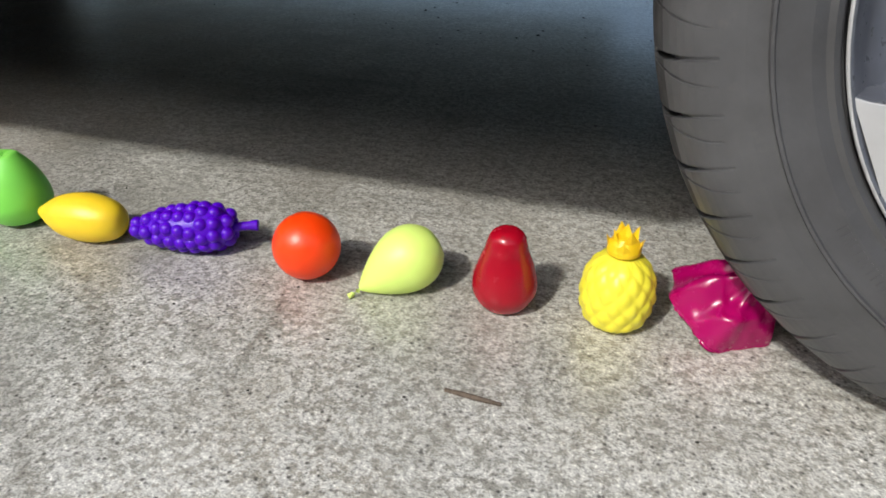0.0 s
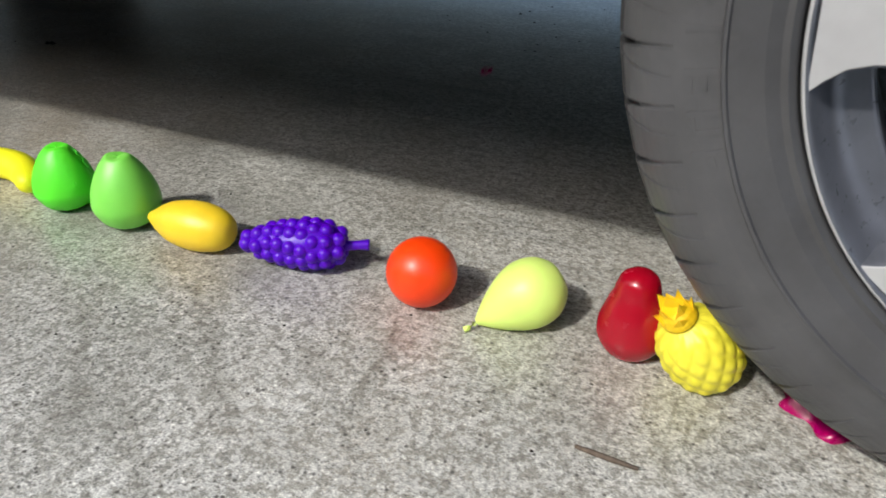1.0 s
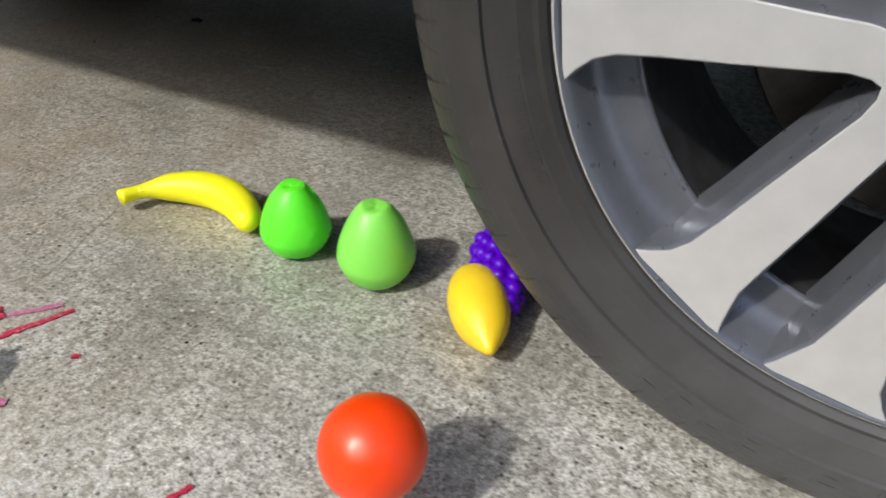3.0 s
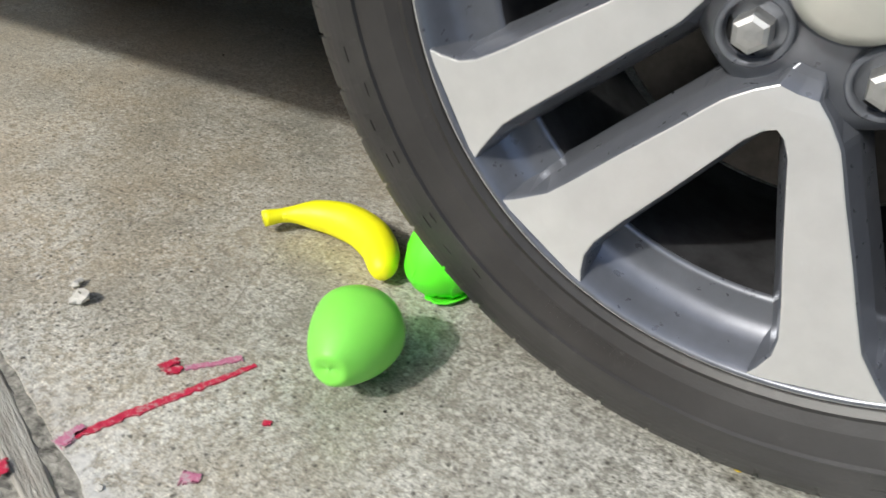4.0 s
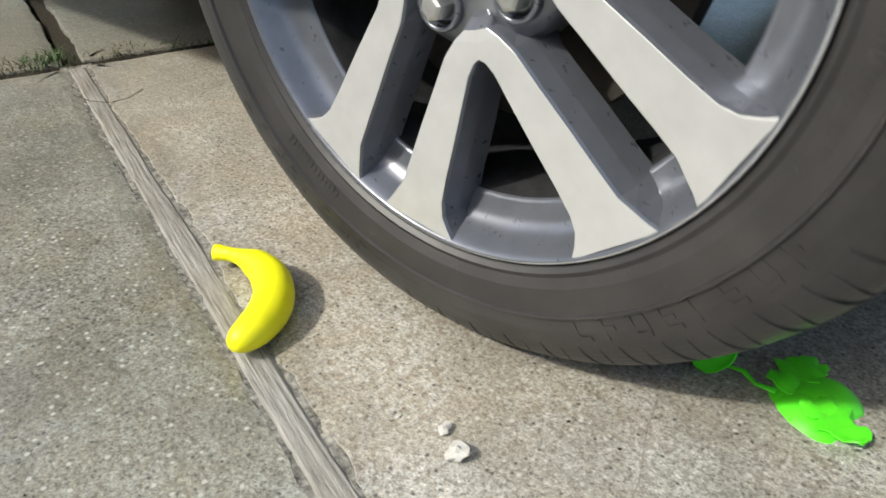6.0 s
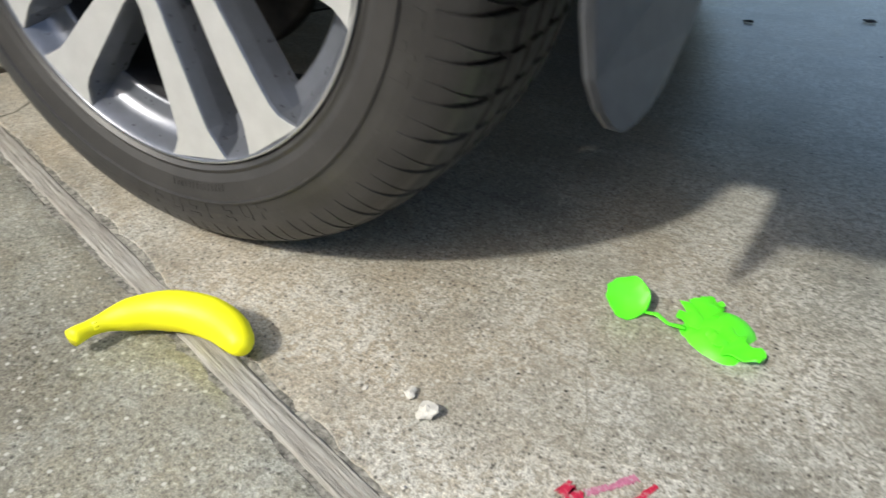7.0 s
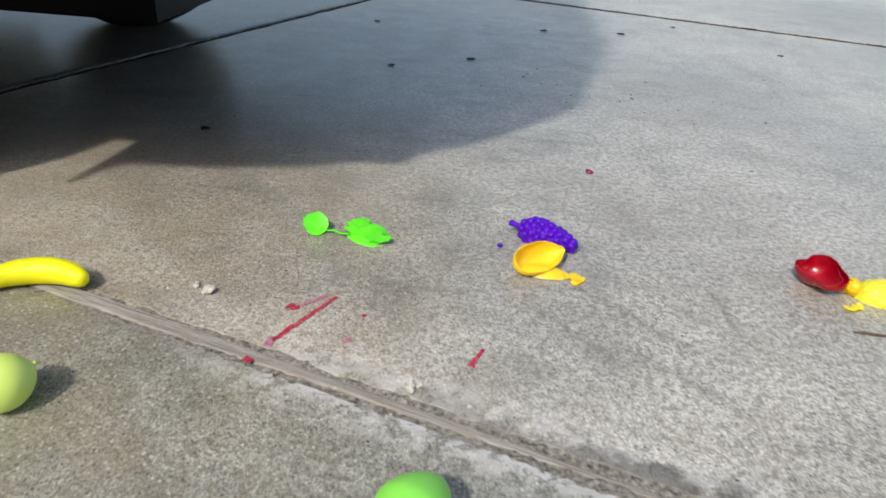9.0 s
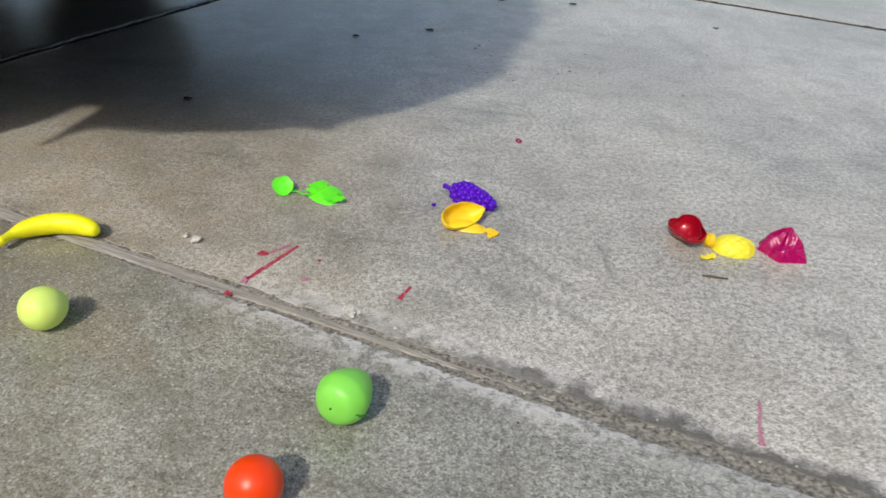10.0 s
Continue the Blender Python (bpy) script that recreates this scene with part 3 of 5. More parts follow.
def rim_barrel():
    bm = bmesh.new()
    n = 120
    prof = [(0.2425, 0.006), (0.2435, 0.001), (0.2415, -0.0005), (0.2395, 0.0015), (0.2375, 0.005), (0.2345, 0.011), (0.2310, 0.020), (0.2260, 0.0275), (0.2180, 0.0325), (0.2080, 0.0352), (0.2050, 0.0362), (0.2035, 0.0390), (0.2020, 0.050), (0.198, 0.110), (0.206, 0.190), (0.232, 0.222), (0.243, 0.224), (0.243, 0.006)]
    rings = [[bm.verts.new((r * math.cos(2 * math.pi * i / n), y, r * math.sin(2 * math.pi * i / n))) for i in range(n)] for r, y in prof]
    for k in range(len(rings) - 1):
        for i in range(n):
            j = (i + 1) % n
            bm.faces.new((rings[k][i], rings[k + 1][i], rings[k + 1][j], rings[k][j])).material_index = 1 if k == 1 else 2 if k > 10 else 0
    bmesh.ops.recalc_face_normals(bm, faces=bm.faces)
    return bm


def spoke(mirror):
    """One arm: from the hub out to the rim, between the slot (0 deg) and the wide opening (36 deg). Angles about the slot's middle."""
    s = -1 if mirror else 1
    # stations: radius, slot-side angle, opening-side angle, face depth
    st = [(0.050, 30.0, 37.0, 0.0190), (0.058, 27.5, 36.6, 0.0165), (0.0655, 27.0, 36.6, 0.0085), (0.074, 20.5, 36.6, 0.0072), (0.0850, 16.0, 36.6, 0.0064), (0.0890, 15.0, 32.5, 0.0062), (0.098, 13.7, 29.0, 0.0057), (0.115, 12.0, 26.2, 0.0050), (0.150, 9.4, 22.4, 0.0038),
          (0.185, 8.0, 19.9, 0.0028), (0.208, 7.2, 19.0, 0.0021), (0.221, 5.9, 19.4, 0.0019), (0.232, 4.9, 20.8, 0.0018), (0.2405, 3.9, 22.2, 0.0016)]
    bm = bmesh.new()
    rows = []
    for r, a, b, y in st:
        mm = 57.3 * 0.001 / r                   # a millimetre across, in degrees
        back = 0.042 if r > 0.09 else 0.048
        if r > 0.235:
            back = 0.012
        slope = 11.5 if 0.08 < r < 0.215 else 7.0
        wide = 10.0 if 0.095 < r < 0.215 else 6.0
        line = [(a - slope * mm, back), (a - 0.62 * slope * mm, y + 0.018), (a - 1.6 * mm, y + 0.0026), (a, y + 0.0003), (a + 0.9 * mm, y), (b - 0.9 * mm, y), (b, y + 0.0003), (b + 1.6 * mm, y + 0.0030), (b + 0.6 * wide * mm, y + 0.018), (b + wide * mm, back)]
        if r < 0.0885:
            line[6:] = [(b, y + 0.0002 * k) for k in range(4)]
        rows.append([bm.verts.new(polar(r, s * q, yy)) for q, yy in line])
    for i, (p, q) in enumerate(zip(rows, rows[1:])):
        for k in range(9):
            f = bm.faces.new((p[k], p[k + 1], q[k + 1], q[k]))
            f.material_index = 0 if k in (3, 4, 5) and i > 1 else 1
    for row in (rows[0], rows[-1]):
        bm.faces.new(row).material_index = 1
    bmesh.ops.recalc_face_normals(bm, faces=bm.faces)
    return bm


def hub():
    bm = bmesh.new()
    prof = [(0.0, 0.012), (0.037, 0.012), (0.0385, 0.016), (0.040, 0.017), (0.074, 0.019), (0.083, 0.024), (0.087, 0.034), (0.088, 0.060)]
    n = 60
    rings = [[bm.verts.new((r * math.cos(2 * math.pi * i / n), y, r * math.sin(2 * math.pi * i / n))) for i in range(n)] for r, y in prof]
    for k in range(len(rings) - 1):
        for i in range(n):
            j = (i + 1) % n
            bm.faces.new((rings[k][i], rings[k + 1][i], rings[k + 1][j], rings[k][j]))
    bmesh.ops.remove_doubles(bm, verts=bm.verts, dist=1e-6)
    return bm


def nut_mesh():
    """A hexagon nut with a domed face, axis along y, facing -y."""
    bm = bmesh.new()
    rings = []
    for r, y, k in ((0.0108, 0.012, 6), (0.0108, -0.004, 6), (0.0098, -0.0075, 6), (0.0070, -0.0088, 6), (0.003, -0.0092, 6)):
        rings.append([bm.verts.new((r * math.cos(2 * math.pi * i / k), y, r * math.sin(2 * math.pi * i / k))) for i in range(k)])
    for a, b in zip(rings, rings[1:]):
        for i in range(6):
            bm.faces.new((a[i], a[(i + 1) % 6], b[(i + 1) % 6], b[i]))
    bm.faces.new(rings[-1])
    bmesh.ops.recalc_face_normals(bm, faces=bm.faces)
    return bm


def ring_mesh(r0, r1, y0, y1, n=28):
    bm = bmesh.new()
    prof = [(r0, y1), (r0, y0 + 0.001), (r0 + 0.0012, y0), (r1 - 0.0012, y0), (r1, y0 + 0.0015), (r1, y1)]
    rings = [[bm.verts.new((r * math.cos(2 * math.pi * i / n), y, r * math.sin(2 * math.pi * i / n))) for i in range(n)] for r, y in prof]
    for a, b in zip(rings, rings[1:]):
        for i in range(n):
            bm.faces.new((a[i], b[i], b[(i + 1) % n], a[(i + 1) % n]))
    bmesh.ops.recalc_face_normals(bm, faces=bm.faces)
    return bm


SLOT0 = -54.0       # the slot's angle when the wheel stands at x = 0


def build_wheel():
    w = new("wheel")
    w.parent = car
    tagged(w, "five-double-spoke alloy wheel with a black road tyre")
    part("tyre", wheel_mesh_tyre(), [RUBBER_M, TREAD_M], w, "dusty black tyre painted paler on one side, with a raised rib on the side wall", smooth=False)
    part("rim", rim_barrel(), [GREYPAINT, SILVER, DARK_BARREL], w, "grey painted alloy barrel with a bright lip")
    arms = [part("spoke", spoke(False), [SILVER, GREYPAINT], w, "machined silver spoke with grey flanks", smooth=False),
            part("spoke", spoke(True), [SILVER, GREYPAINT], w, smooth=False)]
    for k in range(5):
        for s in arms:
            o = s if k == 0 else s.copy()
            if k:
                scene.collection.objects.link(o)
            o.matrix_basis = pose(0, 0, 0, 0, -(SLOT0 + 72 * k), 0)
    part("hub", hub(), GREYPAINT, w, "grey painted hub")
    cb = bmesh.new()
    rr = [(0.0, -0.0005), (0.018, -0.0002), (0.030, 0.003), (0.0355, 0.006), (0.036, 0.014)]
    rings = [[cb.verts.new((r * math.cos(2 * math.pi * i / 40), y, r * math.sin(2 * math.pi * i / 40))) for i in range(40)] for r, y in rr]
    for a, b in zip(rings, rings[1:]):
        for i in range(40):
            cb.faces.new((a[i], b[i], b[(i + 1) % 40], a[(i + 1) % 40]))
    bmesh.ops.remove_doubles(cb, verts=cb.verts, dist=1e-6)
    part("hub_cap", cb, CAP_M, w, "pale silver hub cap")
    nb = part("lug_nut", nut_mesh(), STEEL, w, "bright hexagon lug nut", smooth=False)
    sb = part("nut_seat", ring_mesh(0.0155, 0.0195, 0.0125, 0.024), GREYPAINT, w)
    hb = part("nut_bore", ring_mesh(0.0105, 0.0155, 0.0185, 0.022), BLACK, w)
    for k in range(5):
        a = radians(SLOT0 + 72 * k)
        p = (0.0575 * math.cos(a), 0.006, 0.0575 * math.sin(a))
        for src, y in ((nb, 0.012), (sb, 0.0), (hb, 0.0)):
            o = src if k == 0 else src.copy()
            if k:
                scene.collection.objects.link(o)
            o.location = (p[0], y, p[2])
    # brake disc and calliper behind the spokes
    db = bmesh.new()
    lp = [(0.075, 0.080), (0.150, 0.080), (0.152, 0.083), (0.152, 0.100), (0.075, 0.100), (0.075, 0.080)]
    rings = [[db.verts.new((r * math.cos(2 * math.pi * i / 60), y, r * math.sin(2 * math.pi * i / 60))) for i in range(60)] for r, y in lp]
    for a, b in zip(rings, rings[1:]):
        for i in range(60):
            db.faces.new((a[i], b[i], b[(i + 1) % 60], a[(i + 1) % 60]))
    bmesh.ops.recalc_face_normals(db, faces=db.faces)
    part("brake_disc", db, DISC, w, "dull iron brake disc", smooth=False)
    return w


wheel = build_wheel()
wheel.location = (0, FACE, WHEEL_H)
others = []
for name_x, far in ((0.0, True), (-2.75, False), (-2.75, True)):
    o = copy_thing(wheel, pose(name_x, 1.93 if far else FACE, WHEEL_H, 0, 0, 180 if far else 0))
    others.append((o, name_x, far))

# body side with arches, sills, floor, cabin and bumpers, as a profile along the car
def car_side():
    """Outline of the body in x and z, with wheel arches."""
    pts = [(-3.62, 0.55), (-3.60, 0.40), (-3.50, 0.33), (-3.22, 0.33)]
    for k in range(13):
        a = math.pi - math.pi * k / 12
        pts.append((-2.75 + 0.43 * math.cos(a), 0.36 + 0.43 * math.sin(a)))
    pts += [(-2.28, 0.376), (-0.47, 0.376)]
    for k in range(13):
        a = math.pi - math.pi * k / 12
        pts.append((0.43 * math.cos(a), 0.36 + 0.43 * math.sin(a)))
    pts += [(0.47, 0.40), (0.62, 0.41), (0.80, 0.435), (0.98, 0.48), (1.12, 0.55), (1.22, 0.68), (1.27, 0.84), (1.23, 0.98), (1.19, 1.06), (1.11, 1.60), (1.02, 1.66), (-1.3, 1.69), (-1.75, 1.60), (-2.45, 1.10), (-3.3, 0.98), (-3.55, 0.85)]
    return pts


def body():
    bm = bmesh.new()
    prof = car_side()
    y0, y1, t = 0.036, 1.994, 0.12
    for a, b in ((y0, y0 + t), (y1 - t, y1)):
        prism(bm, [(x, a if z < 1.05 else a + (0.14 if a == y0 else -0.14) * (z - 1.05) / 0.6, z) for x, z in prof],
              [(x, b if z < 1.05 else b + (0.14 if a == y0 else -0.14) * (z - 1.05) / 0.6, z) for x, z in prof])
    # skin across: nose, bonnet, roof, tail
    top = [(x, z) for x, z in prof[34:]] + prof[:3]
    wide = []
    for x, z in top:
        i = 0.14 * max(0, z - 1.05) / 0.6
        wide.append([bm.verts.new((x, y0 + t + i, z)), bm.verts.new((x, y1 - t - i, z))])
    for a, b in zip(wide, wide[1:]):
        bm.faces.new((a[0], a[1], b[1], b[0]))
    bmesh.ops.recalc_face_normals(bm, faces=bm.faces)
    bmesh.ops.bevel(bm, geom=[e for e in bm.edges if e.is_manifold and e.calc_face_angle(0) > 1.2], offset=0.03, segments=2, affect='EDGES')
    for v in bm.verts:                          # the tail's corners are rounded in plan
        if v.co.x > 0.55:
            v.co.y += (1.015 - v.co.y) / 0.94 * 0.30 * ((v.co.x - 0.55) / 0.72) ** 2
    return bm


part("body", body(), CARPAINT, car, "dark grey car body", smooth=False)
bm = bmesh.new()
box(bm, (-3.2, 0.19, 0.40), (1.0, 1.84, 0.46))
box(bm, (-2.3, 0.36, 0.285), (-0.24, 1.70, 0.41))
# two low boxes added out of view to keep far-side sky light out
box(bm, (-2.3, 1.22, 0.125), (0.35, 1.66, 0.41))
box(bm, (-2.25, 1.665, 0.125), (-0.50, 1.96, 0.42))
part("floor_and_light_blocks", bm, BLACK, car, "black underbody with unseen low boxes that block sky light", smooth=False)
bm = bmesh.new()
tube(bm, [(0, 0.36, 0.345), (0, 1.67, 0.345)], [0.045, 0.045], 16)
part("rear_axle", bm, BLACK, car, "black rear axle tube")
for yy in (0.0, 1.57):
    bm = bmesh.new()
    n = 20
    arch = [[bm.verts.new((0.45 * math.cos(math.pi * k / n), y, 0.36 + 0.45 * math.sin(math.pi * k / n))) for k in range(n + 1)] for y in (0.10 + yy, 0.46 + yy)]
    for k in range(n):
        bm.faces.new((arch[0][k], arch[0][k + 1], arch[1][k + 1], arch[1][k]))
    inner = arch[1] if yy == 0 else arch[0]
    bm.faces.new(inner)
    part("wheel_arch", bm, BLACK, car, "black wheel arch liner", smooth=False)


def mud_flap():
    """A gently curved flap with a cut lower corner and a stiffening edge."""
    bm = bmesh.new()
    n = 14
    outline = [(0.045, 0.52), (0.048, 0.40), (0.053, 0.33), (0.062, 0.288), (0.075, 0.263), (0.090, 0.247), (0.110, 0.238), (0.134, 0.236), (0.165, 0.239), (0.20, 0.246), (0.24, 0.257), (0.28, 0.270), (0.312, 0.284), (0.334, 0.302), (0.349, 0.328), (0.359, 0.36), (0.366, 0.41), (0.370, 0.52)]
    bend = lambda y: 0.455 - 0.05 * max(0, (0.12 - y) / 0.12) ** 2 + 0.012 * math.sin((y - 0.05) * 9)
    prism(bm, [(bend(y), y, z) for y, z in outline], [(bend(y) - 0.008, y, z) for y, z in outline])
    bmesh.ops.recalc_face_normals(bm, faces=bm.faces)
    bmesh.ops.bevel(bm, geom=[e for e in bm.edges if e.calc_face_angle(0) > 1.0], offset=0.002, segments=2, affect='EDGES')
    return bm


part("mud_flap", mud_flap(), FLAP_M, car, "grey-black plastic mud flap", smooth=False)
bm = mud_flap()
bmesh.ops.scale(bm, vec=(1, -1, 1), verts=bm.verts)
bmesh.ops.reverse_faces(bm, faces=bm.faces)
bmesh.ops.translate(bm, verts=bm.verts, vec=(0, 2.03, 0))
part("mud_flap", bm, FLAP_M, car, smooth=False)

# ---- toys: turned shapes with a soft skin ----
def aim(c, d, spin=0.0):
    """A pose at c whose z axis points along d."""
    return Matrix.Translation(c) @ Vector(d).to_track_quat('Z', 'Y').to_matrix().to_4x4() @ pose(0, 0, 0, 0, 0, spin)


def jag(bm, amp, scale, seed):
    """Tears the open edges of a skin into an uneven line and crumples it a little."""
    rim = {v for e in bm.edges if e.is_boundary for v in e.verts}
    for v in bm.verts:
        k = 1.0 if v in rim and math.hypot(v.co.x, v.co.y) > 0.008 else 0.25
        v.co += Vector((noise.noise(v.co * scale + Vector((seed, 0, 0))), noise.noise(v.co * scale + Vector((0, seed, 7))), noise.noise(v.co * scale + Vector((3, 9, seed))))) * amp * k


def tear(bm, scale, seed, deep=3):
    """Bites an uneven bit out of the open edges of a skin."""
    for k in range(deep):
        rim = {v for e in bm.edges if e.is_boundary for v in e.verts}
        bite = [f for f in bm.faces if any(v in rim for v in f.verts) and noise.noise(f.calc_center_median() * scale + Vector((seed, 2 * seed, 0))) > -0.05 + 0.10 * k]
        bmesh.ops.delete(bm, geom=bite, context='FACES')
    bmesh.ops.triangulate(bm, faces=bm.faces)


def shrink(bm, k):
    for v in bm.verts:
        v.co.x, v.co.y = v.co.x * k, v.co.y * k


def skin(name, bm, mat, parent, label="", thick=0.0016):
    for e in bm.edges:
        e.smooth = not e.is_boundary
    ob = part(name, bm, mat, parent, label)
    s = ob.modifiers.new("skin", 'SOLIDIFY')
    s.thickness, s.offset = thick, -1
    return ob


def shell(profile, a0, a1, n=24, z0=None, z1=None, warp=None):
    bm = bmesh.new()
    prof = [p for p in profile if (z0 is None or p[1] >= z0) and (z1 is None or p[1] <= z1)]
    lathe(bm, prof, n, a0=radians(a0), a1=radians(a1), warp=warp)
    bmesh.ops.remove_doubles(bm, verts=bm.verts, dist=1e-6)
    bmesh.ops.recalc_face_normals(bm, faces=bm.faces)
    return bm


def flap(l, w, seed, teeth=0.5):
    """A small flat ragged piece of torn skin along x, a little curled."""
    bm = bmesh.new()
    n, rows = 14, []
    for i in range(n + 1):
        f = i / n
        half = [w * (0.35 + 0.65 * math.sin(math.pi * (0.12 + 0.8 * f))) * (1 + teeth * 2 * nz(i, seed, k * 5, 0.9)) for k in (0, 1)]
        y0, y1 = -half[0], half[1]
        rows.append([bm.verts.new((l * (f - 0.5) + 0.002 * nz(i, seed, k, 1.3), y0 + (y1 - y0) * k / 4, 0.0022 + 0.010 * w / 0.015 * abs(nz(f * 2, k * 0.5, seed, 1.4)))) for k in range(5)])
    for a, c in zip(rows, rows[1:]):
        for k in range(4):
            bm.faces.new((a[k], c[k], c[k + 1], a[k + 1]))
    bmesh.ops.recalc_face_normals(bm, faces=bm.faces)
    return bm


# round orange ball
def orange_toy():
    ob = empty("orange_toy", "shiny orange-red round squeeze toy ball", "toy fruit", "row of toy fruit")
    r = 0.0348
    prof = [(r * math.sin(math.pi * k / 28), -r * math.cos(math.pi * k / 28)) for k in range(29)]
    prof = [(p[0], p[1] - 0.0004 * math.exp(-(p[0] / 0.005) ** 2) * (1 if p[1] > 0 else -1)) for p in prof]
    part("skin", spun(prof, 48), M_ORANGE, ob)
    return ob


# lime balloon with a thin tail
def lime_toy():
    ob = empty("lime_balloon", "pale lime-green water balloon with a thin tail", "toy fruit", "row of toy fruit")
    prof = curve_profile([(0.0, -0.0335), (0.016, -0.0300), (0.0290, -0.017), (0.0335, 0.0), (0.0305, 0.017), (0.0220, 0.034), (0.0130, 0.047), (0.0062, 0.055), (0.0030, 0.0585)], 40)
    part("skin", spun(prof + [(0.0, 0.059)], 44), M_LIME, ob)
    bm = bmesh.new()
    tube(bm, [(0, 0, 0.056), (0.0015, 0, 0.061), (0.0035, 0.001, 0.067), (0.004, 0.002, 0.072)], [0.0040, 0.0027, 0.0025, 0.0030], 12)
    part("tail", bm, M_LIME, ob, "knotted thin tail")
    return ob


PEAR = [(r * 0.93, z * 0.95) for r, z in [(0.0, 0.0), (0.014, 0.0008), (0.030, 0.008), (0.0395, 0.024), (0.0405, 0.036), (0.036, 0.054), (0.0275, 0.072), (0.019, 0.084), (0.0135, 0.089), (0.006, 0.0885), (0.0, 0.087)]]


def pear_warp(ridges, depth, flute=5):
    def f(q, a):
        k = max(0.0, (q.z - 0.055) / 0.035)
        s = 1 + depth * k * math.cos(flute * a) + 0.010 * math.sin(3 * a + q.z * 40)
        return Vector((q.x * s, q.y * s, q.z + 0.0012 * k * math.cos(2 * a + 1)))
    return f


def green_pear():
    ob = empty("green_pear_toy", "matt light green pear-shaped squeeze toy", "toy fruit", "row of toy fruit")
    prof = curve_profile(PEAR, 50)
    part("skin", spun(prof, 48, pear_warp(5, 0.016)), M_GREEN, ob)
    # a ragged slit across the skin
    look_ = (aim((0.190, -0.054, 0.0375), (0.62, 0.50, -0.48), 60)).inverted().to_3x3() @ Vector((-0.15, -0.40, 0.9))
    mid_a = math.atan2(look_.y, look_.x)
    ob["slit_angle"] = math.degrees(mid_a)
    bm = bmesh.new()
    edge = [[], []]
    for i in range(15):
        f = i / 14
        z = 0.011 + 0.032 * f
        r = float(np.interp(z, [q[1] for q in PEAR[:9]], [q[0] for q in PEAR[:9]])) * 1.03 + 0.0007
        a = mid_a + 0.55 * (f - 0.5) + 0.16 * nz(i, 5, 0, 0.8)
        w_ = 0.10 * math.sin(math.pi * f) * (0.4 + 0.8 * abs(nz(i, 2, 0, 0.9))) + 0.01
        for k, sgn in ((0, -1), (1, 1)):
            edge[k].append((bm.verts.new((r * math.cos(a + sgn * w_), r * math.sin(a + sgn * w_), z)), bm.verts.new(((r - 0.004) * math.cos(a + sgn * w_), (r - 0.004) * math.sin(a + sgn * w_), z))))
    for i in range(14):
        bm.faces.new((edge[0][i][0], edge[1][i][0], edge[1][i + 1][0], edge[0][i + 1][0]))
        for k in (0, 1):
            bm.faces.new((edge[k][i][0], edge[k][i + 1][0], edge[k][i + 1][1], edge[k][i][1]))
    bmesh.ops.recalc_face_normals(bm, faces=bm.faces)
    part("slit", bm, M_SLIT, ob, "ragged dark green slit in the skin", smooth=False)
    bm = bmesh.new()
    lathe(bm, [(0.0, -0.0003), (0.0016, -0.0004), (0.0018, 0.0004)], 10)
    part("air_hole", bm, BLACK, ob, "small dark air hole in the base")
    return ob


def bright_pear():
    ob = empty("bright_green_toy", "bright green pear toy torn into thin scraps", "toy fruit", "row of toy fruit")
    k = 0.935
    prof = curve_profile([(r * k, z * 0.905) for r, z in PEAR], 44)
    w = pear_warp(5, 0.014)
    a = shell(prof, 0, 360, 40, z1=0.0065, warp=w)
    b = shell(prof, -165, -15, 36, z0=0.0040, warp=w)
    c = shell(prof, 30, 150, 30, z0=0.0050, warp=w)
    d = shell(prof, -50, 46, 24, z0=0.0058, warp=w)
    e = shell(prof, 134, 230, 24, z0=0.0058, warp=w)
    for s_, m in ((3.3, b), (8.1, c)):
        tear(m, 110, s_, 2)
    shrink(d, 0.98)
    shrink(e, 0.98)
    out = []
    for nm, m, s in (("base_scrap", a, 1), ("front_scrap", b, 2), ("back_scrap", c, 3), ("side_scrap", d, 4), ("side_scrap", e, 6)):
        jag(m, (0.0030, 0.0012, 0.0022, 0.0014, 0, 0.0014)[s - 1], 120, s)
        out.append(skin(nm, m, M_BRIGHT, ob))
    m = bmesh.new()
    tube(m, [(-0.022, 0.0, 0.02), (-0.010, 0.003, 0.021), (0.004, -0.002, 0.019), (0.020, 0.001, 0.02)], [0.0022, 0.0034, 0.0026, 0.0038], 8, squash=0.35)
    out.append(part("torn_strip", m, M_BRIGHT, ob))
    for l_, w_, s in ((0.056, 0.018, 3.1), (0.054, 0.017, 6.8), (0.036, 0.012, 11.3)):
        m = flap(l_, w_, s, 0.35)
        bmesh.ops.translate(m, verts=m.verts, vec=(0, 0, 0.028))
        out.append(skin("torn_flap", m, M_BRIGHT, ob, thick=0.0014))
    return ob, out


MANGO = [(0.0, -0.050), (0.012, -0.0475), (0.0215, -0.0375), (0.0270, -0.018), (0.0272, 0.000), (0.0232, 0.020), (0.0160, 0.034), (0.0092, 0.0440), (0.0045, 0.0505), (0.0, 0.0525)]


def mango_toy():
    ob = empty("mango_toy", "golden yellow mango-shaped squeeze toy", "toy fruit", "row of toy fruit")
    prof = curve_profile([(r, z * 1.06) for r, z in MANGO], 44)
    out = []
    for nm, a, s in (("upper_half", shell(prof, 37, 233, 26), 4), ("lower_half", shell(prof, 205, 425, 28), 5)):
        if s == 5:
            shrink(a, 0.991)
        jag(a, 0.0008, 60, 4)
        out.append(skin(nm, a, M_MANGO, ob))
    for l_, w_, s in ((0.040, 0.009, 2.2), (0.030, 0.007, 5.7)):
        out.append(skin("torn_flap", flap(l_, w_, s), M_MANGO, ob, thick=0.0014))
    return ob, out


